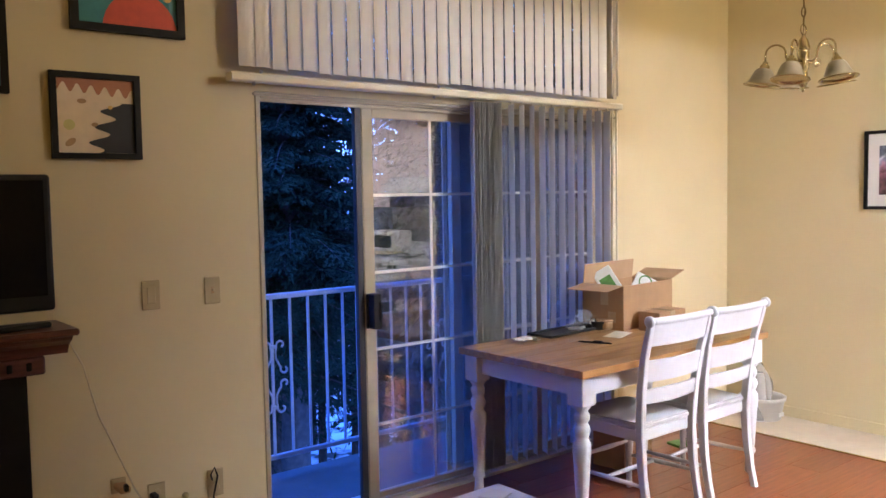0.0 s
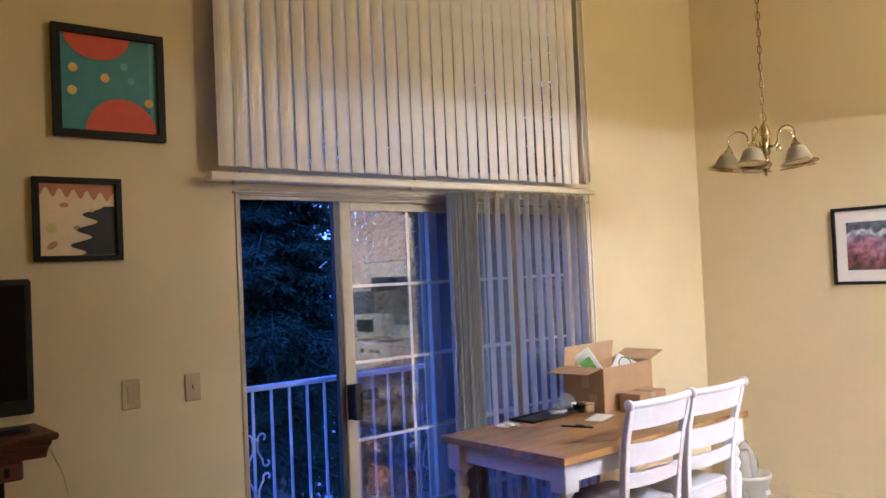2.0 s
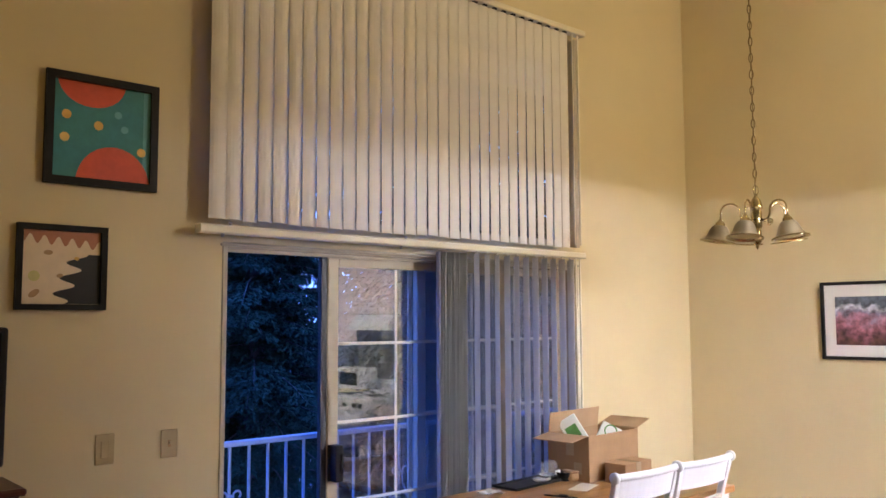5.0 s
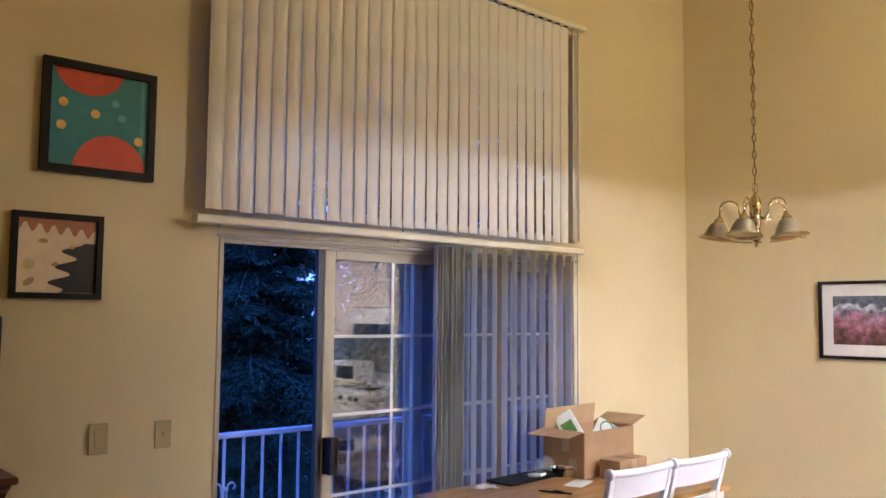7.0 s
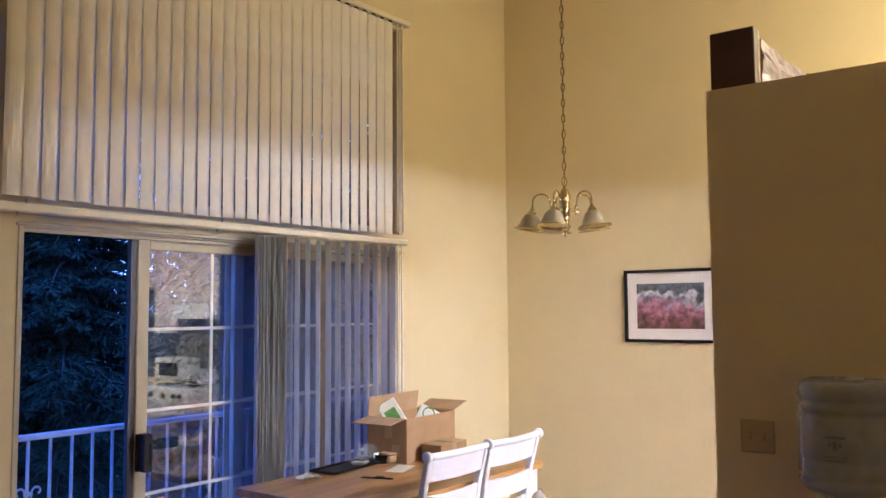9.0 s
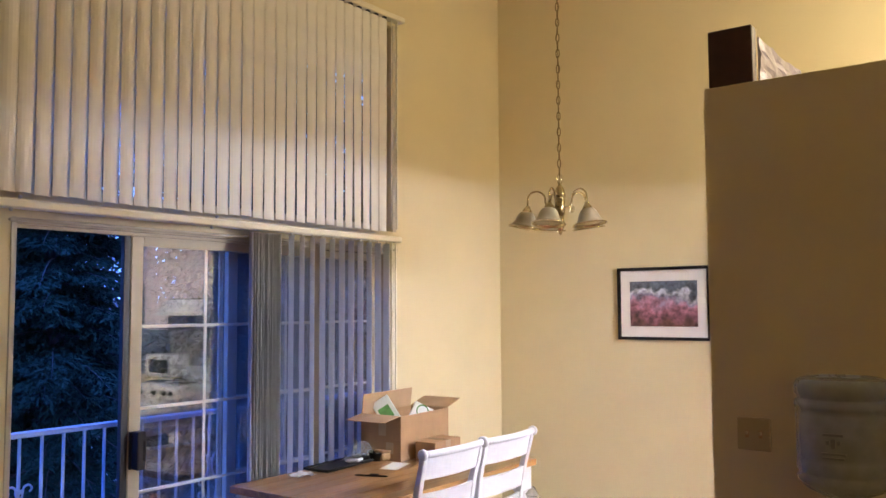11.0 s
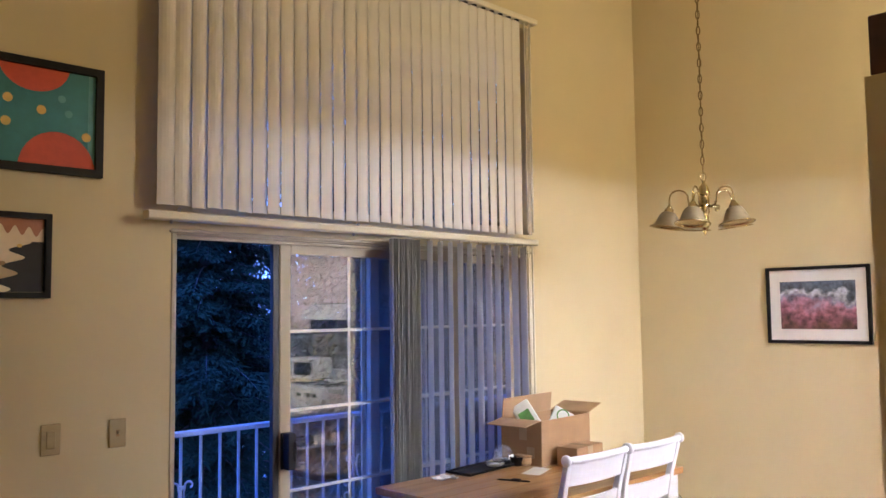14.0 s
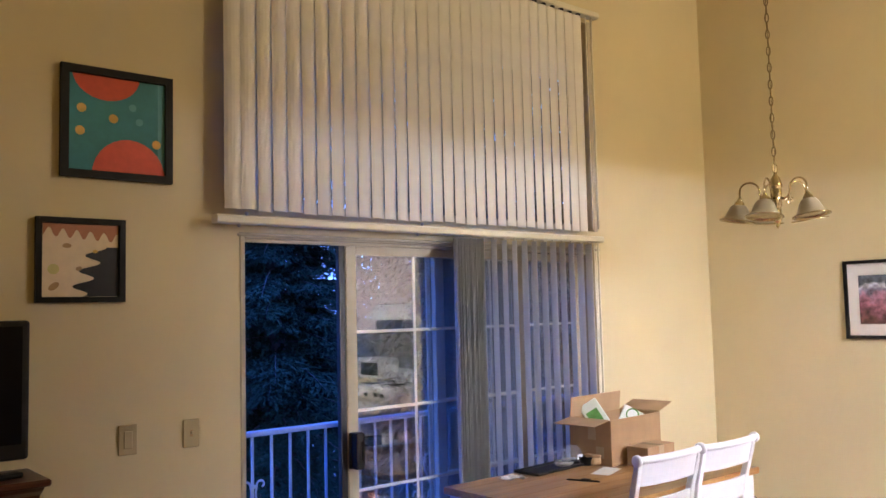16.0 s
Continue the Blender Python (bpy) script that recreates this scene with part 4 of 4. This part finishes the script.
bx(bm, (-0.065, -0.04, 0), (0.065, 0.04, 0.055), 0.02, seg=3)
part("body", bm, TAN, bag)
bm = bmesh.new()
bx(bm, (-0.07, -0.045, 0.045), (0.07, 0.045, 0.058), 0.006)
part("lid", bm, CARD, bag)
cup = thing("black_bowl", (3.60, -0.28, TZ), "small black bowl on the table", "bowl")
bm = bmesh.new()
lathe(bm, [(0.03, 0), (0.05, 0.045), (0.052, 0.05), (0.045, 0.048), (0.028, 0.008), (0, 0.008)], 20)
part("body", bm, BLACK, cup)
eb = thing("paper_napkin", (3.030, -0.285, TZ), "crumpled white paper napkin on the table", "napkin", rz=-12)
bm = bmesh.new()
bmesh.ops.create_grid(bm, x_segments=9, y_segments=7, size=0.5, matrix=Matrix.Diagonal((0.13, 0.075, 1, 1)))
for v in bm.verts:
    v.co.z = 0.016 + 0.024 * noise.noise(v.co * 30)
part("body", bm, PAPER, eb)
pn = thing("pen", (3.25, -0.555, TZ + 0.004), "black pen lying on the table", "pen", rz=-68)
bm = bmesh.new()
tube(bm, [(-0.09, 0, 0), (-0.075, 0, 0), (0.07, 0, 0), (0.085, 0, 0)], [0.002, 0.005, 0.005, 0.003], 8)
pnb = part("barrel", bm, BLACK, pn)
bm = bmesh.new()
bx(bm, (-0.01, -0.012, -0.003), (0.035, 0.012, 0.010), 0.003)
part("clip", bm, BLACK, pn)
ppr = thing("paper_sheet", (3.53, -0.47, TZ), "small sheet of paper lying on the table", "paper", rz=20)
shape("body", PAPER, ppr, ((-0.10, -0.05, 0.0), (0.10, 0.05, 0.0015)), bevel=0)

ub = thing("storage_box", (3.74, -0.33, 0), "brown cardboard storage box standing under the table", "box", rz=8)
shape("body", CARD, ub, ((-0.15, -0.10, 0), (0.15, 0.10, 0.21)), bevel=0.003)
shape("lid", CARD_IN, ub, ((-0.156, -0.106, 0.212), (0.156, 0.106, 0.235)), bevel=0.003)
gb = thing("green_box", (4.24, -0.36, 0), "flat green box lying under the table", "box", rz=-12)
shape("body", GREEN, gb, ((-0.06, -0.05, 0), (0.07, 0.05, 0.016)), bevel=0.003)

# ---- chandelier ----
CX, CY, CZ = 3.905, -1.284, 1.980
cl = thing("chandelier", (CX, CY, CZ), "brass five-arm chandelier with frosted glass shades, unlit", "chandelier")
bm = bmesh.new()
lathe(bm, [(0.0, 0.0), (0.005, 0.006), (0.009, 0.014), (0.005, 0.022), (0.014, 0.030), (0.021, 0.042), (0.021, 0.095), (0.017, 0.100), (0.026, 0.112), (0.027, 0.190), (0.022, 0.197), (0.031, 0.204), (0.031, 0.212), (0.027, 0.228), (0.020, 0.250), (0.010, 0.262), (0.007, 0.275), (0.0, 0.275)], 20)
part("column", bm, BRASS, cl)
for k in range(5):
    ang = radians(72 * k + 46.6)
    dx, dy = math.cos(ang), math.sin(ang)
    arm = bmesh.new()
    prof = [(0.020, 0.150), (0.045, 0.144), (0.062, 0.150), (0.076, 0.172)]
    prof += [(0.122 - 0.046 * math.cos(s), 0.190 + 0.044 * math.sin(s)) for s in (math.pi * j / 10 for j in range(1, 10))] + [(0.168, 0.180), (0.168, 0.155)]
    tube(arm, [(r * dx, r * dy, z) for r, z in prof], 0.0046, 10)
    tube(arm, [((0.075 + 0.016 * math.cos(s) * (1 - s / 8)) * dx, (0.075 + 0.016 * math.cos(s) * (1 - s / 8)) * dy, 0.132 + 0.016 * math.sin(s) * (1 - s / 8)) for s in (0.4 * j for j in range(16))], 0.003, 6)
    a_ob = part("arm", arm, BRASS, cl)
    lean = Matrix.Translation((0.168 * dx, 0.168 * dy, 0.150)) @ Matrix.Rotation(radians(-9), 4, Vector((-dy, dx, 0)))
    bm = bmesh.new()
    lathe(bm, [(0.0, 0.010), (0.010, 0.008), (0.014, 0.0), (0.012, -0.004), (0.022, -0.010), (0.024, -0.024), (0.030, -0.028), (0.018, -0.030)], 16, lean)
    part("cup", bm, BRASS, a_ob)
    bm = bmesh.new()
    lathe(bm, [(0.024, -0.024), (0.034, -0.029), (0.045, -0.044), (0.052, -0.062), (0.058, -0.080), (0.068, -0.094), (0.082, -0.103), (0.0795, -0.1045), (0.065, -0.097), (0.055, -0.082), (0.049, -0.064), (0.042, -0.047), (0.032, -0.032), (0.022, -0.028)], 28, lean)
    part("shade", bm, SHADE, a_ob, "frosted glass shade")
    bm = bmesh.new()
    lathe(bm, [(0.078, -0.101), (0.087, -0.104), (0.088, -0.108), (0.080, -0.109), (0.068, -0.101), (0.058, -0.088), (0.057, -0.086)], 28, lean)
    part("rim", bm, BRASS, a_ob, "brass shade rim")
bm = bmesh.new()
tube(bm, [(0.026 * math.sin(s), 0, 0.296 - 0.024 * math.cos(s)) for s in (2 * math.pi * j / 18 for j in range(19))], 0.0028, 6)
part("ring", bm, BRASS, cl)
link_mesh = None
z = 0.318
n = 0
while CZ + z < TOP - 0.03:
    if link_mesh is None:
        bm = bmesh.new()
        tube(bm, [(0.0088 * math.sin(s), 0, 0.019 + 0.024 * -math.cos(s)) for s in (2 * math.pi * j / 12 for j in range(13))], 0.003, 6)
        ob = part("chain_link", bm, CHAIN, cl)
        link_mesh = ob.data
    else:
        ob = new("chain_link", link_mesh)
        ob.parent = cl
    ob.matrix_basis = pose(0, 0, z, 0, 0, 90 * (n % 2) + 20)
    z += 0.042
    n += 1
bm = bmesh.new()
tube(bm, [(0.004 * math.sin(k), 0.004 * math.cos(k * 1.7), 0.25 + (TOP - CZ - 0.26) * k / 30) for k in range(31)], 0.0022, 5)
part("wire", bm, CHAIN, cl, "thin brown wire")
bm = bmesh.new()
lathe(bm, [(0.06, TOP - CZ), (0.055, TOP - CZ - 0.02), (0.015, TOP - CZ - 0.035), (0.0, TOP - CZ - 0.035)], 20)
part("canopy", bm, BRASS, cl)

# ---- tub in the corner ----
tb = thing("plastic_tub", (5.135, -0.37, 0.004), "grey plastic tub standing on the carpet", "tub")
bm = bmesh.new()
lathe(bm, [(0.115, 0), (0.120, 0.004), (0.140, 0.125), (0.150, 0.130), (0.152, 0.150), (0.146, 0.154), (0.138, 0.150), (0.132, 0.125), (0.112, 0.010), (0.0, 0.010)], 32)
part("body", bm, TUB, tb)
shape("label", PAPER, tb, ((-0.02, -0.1335, 0.03), (0.04, -0.127, 0.055)), bevel=0)
bt = thing("plastic_pitcher", (5.06, -0.375, 0.016), "clear plastic pitcher standing in the tub", "pitcher")
bm = bmesh.new()
lathe(bm, [(0.070, 0), (0.072, 0.01), (0.058, 0.22), (0.050, 0.30), (0.046, 0.31), (0.048, 0.30), (0.055, 0.22), (0.068, 0.012), (0.0, 0.010)], 20)
part("body", bm, CLEAR, bt)
pb = thing("plastic_bag", (5.165, -0.325, 0.016), "crumpled clear plastic bag in the tub", "bag")
bm = bmesh.new()
bmesh.ops.create_icosphere(bm, subdivisions=3, radius=1, matrix=Matrix.Translation((0, 0, 0.17)) @ Matrix.Diagonal((0.085, 0.085, 0.17, 1)))
for v in bm.verts:
    v.co += 0.03 * noise.noise_vector(v.co * 14)
    v.co.z = max(v.co.z, 0.001)
for f in bm.faces:
    f.smooth = True
part("body", bm, CLEAR, pb)

# ---- white coffee table ----
ct = thing("coffee_table", (1.66, -1.335, 0), "low white painted coffee table", "table")
shape("top", WHITE, ct, ((-0.44, -0.26, 0.425), (0.44, 0.26, 0.450)), bevel=0.004)
for sx in (-1, 1):
    for sy in (-1, 1):
        shape("leg", WHITE, ct, ((sx * 0.41 - 0.025, sy * 0.23 - 0.025, -0.012), (sx * 0.41 + 0.025, sy * 0.23 + 0.025, 0.423)), bevel=0.003)
cs = thing("coaster", (2.00, -1.165, 0.45), "small grey coaster on the white table", "coaster", rz=20)
shape("body", TUB, cs, ((-0.045, -0.045, 0), (0.045, 0.045, 0.006)), bevel=0.002)

# ---- partition: bin on the ledge, water bottle ----
lb = thing("storage_box", (3.078, -2.372, 2.408), "dark brown box with a pale lid edge on the ledge", "box")
shape("body", CARDBOX, lb, ((0, -0.160, 0), (0.055, 0, 0.212)), bevel=0.004)
shape("lid", CREAM, lb, ((0.055, -0.161, 0.004), (0.066, -0.004, 0.210)), bevel=0.002, label="pale lid edge")
shape("back", CARDBOX, lb, ((0.066, -0.155, 0.0), (0.076, -0.006, 0.200)), bevel=0.002)
wrap = thing("wrapped_parcel", (3.160, -2.372, 2.408), "crumpled silvery plastic wrapped parcel behind the box", "parcel")
bm = bmesh.new()
bmesh.ops.create_cube(bm, size=1.0, matrix=Matrix.Translation((0.36, -0.09, 0.092)) @ Matrix.Diagonal((0.72, 0.15, 0.178, 1)))
bmesh.ops.subdivide_edges(bm, edges=bm.edges[:], cuts=11, use_grid_fill=True)
for v in bm.verts:
    v.co += 0.014 * noise.noise_vector(v.co * 16) + 0.006 * noise.noise_vector(v.co * 45)
    v.co.z = max(0.0015, v.co.z)
part("body", bm, FOIL, wrap)

wd = thing("water_dispenser", (2.865, -2.832, -0.012), "white water dispenser with an inverted clear bottle", "dispenser", rz=-90)
shape("cabinet", WHITE, wd, ((-0.15, -0.17, 0.0), (0.15, 0.15, 0.985)), bevel=0.02, label="white dispenser body")
bm = bmesh.new()
lathe(bm, [(0.135, 0.985), (0.140, 0.99), (0.135, 1.005), (0.06, 1.008), (0.05, 1.012)], 28)
part("collar", bm, WHITE, wd)
bm = bmesh.new()
prof = [(0.028, 1.010), (0.040, 1.030), (0.110, 1.062), (0.134, 1.085), (0.137, 1.098), (0.129, 1.106), (0.129, 1.114), (0.137, 1.122), (0.135, 1.15), (0.130, 1.158), (0.135, 1.166), (0.135, 1.290), (0.130, 1.298), (0.137, 1.308), (0.137, 1.326), (0.130, 1.334), (0.130, 1.340), (0.138, 1.350), (0.138, 1.372), (0.130, 1.392), (0.108, 1.400), (0.10, 1.392), (0.0, 1.392)]
lathe(bm, prof, 36)
bottle = part("bottle", bm, JUG, wd, "inverted clear blue-grey water bottle")
shape("print", PRINT_GREY, bottle, ((-0.028, -0.1385, 1.235), (0.028, -0.1345, 1.242)), ((-0.006, -0.1395, 1.20), (0.006, -0.1365, 1.228)), ((-0.020, -0.1385, 1.21), (-0.010, -0.1355, 1.222)), ((0.010, -0.1385, 1.21), (0.020, -0.1355, 1.222)),
      ((-0.035, -0.1385, 1.18), (0.035, -0.1340, 1.186)), ((-0.03, -0.1385, 1.168), (0.03, -0.1345, 1.173)), bevel=0, label="dark printed emblem and plain bars")

# ---- kitchen ----
KX = EAST


def wall_cabinet(y0, y1, z0, z1, doors):
    w = thing("wall_cabinet", (KX, (y0 + y1) / 2, z0), "pale maple laminate wall cabinet in the kitchen", "cabinet", "kitchen wall cabinets")
    h = (y1 - y0) / 2
    shape("body", SHADED_BODY, w, ((-0.315, -h + 0.001, 0), (-0.002, h - 0.001, z1 - z0)), bevel=0.001)
    for i in range(doors):
        a, b = -h + 2 * h * i / doors + 0.009, -h + 2 * h * (i + 1) / doors - 0.009
        shape("door", MAPLE, w, ((-0.336, a, 0.004), (-0.317, b, z1 - z0 - 0.004)), bevel=0.003)


wall_cabinet(-3.915, -3.535, 1.405, 2.325, 1)
wall_cabinet(-3.530, -2.765, 1.705, 2.325, 2)
wall_cabinet(-4.69, -3.92, 1.86, 2.325, 2)

hood = thing("range_hood", (KX, -3.10, 1.550), "white range hood over the stove", "hood")
bm = bmesh.new()
prism(bm, [(-0.50, 0.0), (-0.50, 0.022), (-0.36, 0.150), (-0.003, 0.150), (-0.003, 0.0)], "y", -0.375, 0.375)
part("body", bm, ENAMEL, hood)
shape("switch_panel", COUNTER, hood, ((-0.374, -0.06, 0.128), (-0.356, 0.08, 0.142)), bevel=0.001)

st = thing("stove", (KX, -3.225, 0), "white gas stove with front knobs", "stove")
shape("body", ENAMEL, st, ((-0.64, -0.38, 0.0), (-0.005, 0.38, 0.925)), bevel=0.006)
shape("oven_door", ENAMEL, st, ((-0.665, -0.37, 0.14), (-0.642, 0.37, 0.78)), bevel=0.006)
shape("oven_window", BLACK, st, ((-0.668, -0.22, 0.36), (-0.664, 0.22, 0.60)), bevel=0.002)
bm = bmesh.new()
tube(bm, [(-0.705, -0.32, 0.74), (-0.705, 0.32, 0.74)], 0.011, 8)
for y in (-0.31, 0.31):
    tube(bm, [(-0.705, y, 0.74), (-0.664, y, 0.74)], 0.008, 6)
part("oven_handle", bm, ENAMEL, st)
shape("control_panel", ENAMEL, st, ((-0.672, -0.38, 0.80), (-0.642, 0.38, 0.915)), bevel=0.006)
for y in (-0.30, -0.19, 0.0, 0.16, 0.25):
    bm = bmesh.new()
    lathe(bm, [(0.022, 0.0), (0.020, 0.02), (0.008, 0.022), (0.008, 0.034), (0.0, 0.034)], 14, pose(-0.672, y, 0.855, 0, -90, 0))
    part("knob", bm, BLACK, st, "black control knob")
for x in (-0.48, -0.19):
    for y in (-0.19, 0.19):
        bm = bmesh.new()
        for k in range(4):
            a2 = math.pi / 2 * k + math.pi / 4
            tube(bm, [(x, y, 0.940), (x + 0.11 * math.cos(a2), y + 0.11 * math.sin(a2), 0.940), (x + 0.115 * math.cos(a2), y + 0.115 * math.sin(a2), 0.926)], 0.005, 5)
        lathe(bm, [(0.04, 0.926), (0.038, 0.936), (0.0, 0.938)], 14, Matrix.Translation((x, y, 0)))
        part("burner", bm, BLACK, st, "black burner grate")
shape("backguard", ENAMEL, st, ((-0.06, -0.38, 0.925), (-0.005, 0.38, 1.05)), bevel=0.006)
# Thin panel, darker in colour than the splashback next to it.
structure("kitchen_wall_panel", DARK_PANEL, [((KX - 0.006, -5.17, 0.93), (KX, -3.945, 1.855))], "thin dark panel on the kitchen wall below the cabinets", "wall")
structure("splashback", SPLASH, [((KX - 0.006, -3.94, 0.93), (KX, -2.43, 1.70))], "grey metal splashback behind the stove", "splashback")

to = thing("toaster_oven", (4.93, -3.650, 0.947), "white toaster oven on the stove", "toaster oven")
bm = bmesh.new()
bx(bm, (0.0, -0.205, 0.012), (0.27, 0.19, 0.225), 0.03, seg=3)
part("body", bm, ENAMEL, to)
shape("glass_door", SCREEN, to, ((-0.006, -0.115, 0.05), (0.004, 0.185, 0.175)), bevel=0.004)
bm = bmesh.new()
tube(bm, [(-0.03, -0.10, 0.19), (-0.03, 0.17, 0.19)], 0.008, 8)
for y in (-0.09, 0.16):
    tube(bm, [(-0.03, y, 0.19), (0.002, y, 0.185)], 0.006, 6)
part("handle", bm, ENAMEL, to)
for zz in (0.07, 0.115, 0.16):
    bm = bmesh.new()
    lathe(bm, [(0.015, 0), (0.013, 0.014), (0, 0.014)], 12, pose(0.002, -0.16, zz, 0, -90, 0))
    part("knob", bm, COUNTER, to)
for x in (0.03, 0.24):
    for y in (-0.16, 0.15):
        shape("foot", BLACK, to, ((x - 0.012, y - 0.012, -0.001), (x + 0.012, y + 0.012, 0.013)), bevel=0.002)

bc = thing("base_cabinet", (KX, -2.635, 0), "maple base cabinet beside the stove", "cabinet")
shape("body", MAPLE, bc, ((-0.60, -0.20, 0.0), (-0.005, 0.20, 0.885)), bevel=0.003)
shape("door", MAPLE, bc, ((-0.62, -0.19, 0.12), (-0.602, 0.19, 0.70)), bevel=0.003)
shape("drawer", MAPLE, bc, ((-0.62, -0.19, 0.72), (-0.602, 0.19, 0.87)), bevel=0.003)
ctop = thing("worktop", (KX, -2.635, 0.886), "grey laminate worktop beside the stove", "worktop")
shape("slab", COUNTER, ctop, ((-0.635, -0.205, 0), (-0.005, 0.205, 0.036)), bevel=0.004)
bowl = thing("mixing_bowl", (4.95, -2.80, 0.922), "white bowl on the worktop", "bowl")
bm = bmesh.new()
lathe(bm, [(0.05, 0), (0.10, 0.05), (0.12, 0.09), (0.115, 0.09), (0.09, 0.05), (0.045, 0.008), (0, 0.008)], 22)
part("body", bm, ENAMEL, bowl)
cloth = thing("kitchen_towel", (4.92, -3.02, 0.945), "crumpled white towel on the stove", "towel")
bm = bmesh.new()
bmesh.ops.create_grid(bm, x_segments=14, y_segments=14, size=0.5, matrix=Matrix.Diagonal((0.22, 0.2, 1, 1)))
for v in bm.verts:
    v.co.z = 0.03 + 0.045 * noise.noise(v.co * 14)
for f in bm.faces:
    f.smooth = True
part("body", bm, PAPER, cloth)
jar = thing("storage_jar", (5.15, -2.70, 0.922), "steel lidded jar on the worktop", "jar")
bm = bmesh.new()
lathe(bm, [(0.055, 0), (0.055, 0.14), (0.05, 0.15), (0, 0.15)], 18)
jb = part("body", bm, STEEL, jar)
bm = bmesh.new()
lathe(bm, [(0.057, 0.151), (0.057, 0.165), (0.012, 0.17), (0.012, 0.185), (0, 0.185)], 18)
part("lid", bm, BLACK, jar)
fixture = thing("kitchen_ceiling_lamp", (3.93, -3.38, 2.33), "long white fluorescent kitchen ceiling lamp, lit", "ceiling lamp")
bm = bmesh.new()
prism(bm, [(-0.15, -0.03), (-0.145, -0.065), (-0.12, -0.080), (0.12, -0.080), (0.145, -0.065), (0.15, -0.03)], "x", -0.54, 0.54)
part("diffuser", bm, DIFFUSER, fixture, "lit acrylic diffuser")
shape("base", ENAMEL, fixture, ((-0.58, -0.16, -0.028), (0.58, 0.16, 0.0)), bevel=0.004)
for sx in (-1, 1):
    shape("end_cap", ENAMEL, fixture, ((sx * 0.562 - 0.018, -0.155, -0.085), (sx * 0.562 + 0.018, 0.155, -0.029)), bevel=0.006)

# ---- laminate planks, laid along the door wall ----
floor = bpy.data.objects["floor"]
PW, PL = 0.192, 1.22
plank_mesh = None
row = 0
y = -0.018
while y > -2.9:
    x = -0.6 - (row * 0.47) % PL
    while x < 4.79:
        x0, x1 = max(x, -0.6), min(x + PL, 4.79)
        if x1 - x0 > 0.05:
            full = x1 - x0 > PL - 0.001
            if full and plank_mesh:
                ob = new("plank", plank_mesh)
                ob.parent = floor
            else:
                bm = bmesh.new()
                bx(bm, (0, -PW + 0.0008, -0.011), (x1 - x0 - 0.0008, 0, 0.0), 0.0012)
                ob = part("plank", bm, PLANK, floor)
                if full:
                    plank_mesh = ob.data
            ob.matrix_basis = pose(x0, y, 0)
        x += PL
    y -= PW
    row += 1
shape("threshold_strip", BRASS, floor, ((4.785, -2.35, -0.005), (4.803, 0, 0.006)), bevel=0.002, label="thin metal carpet strip")
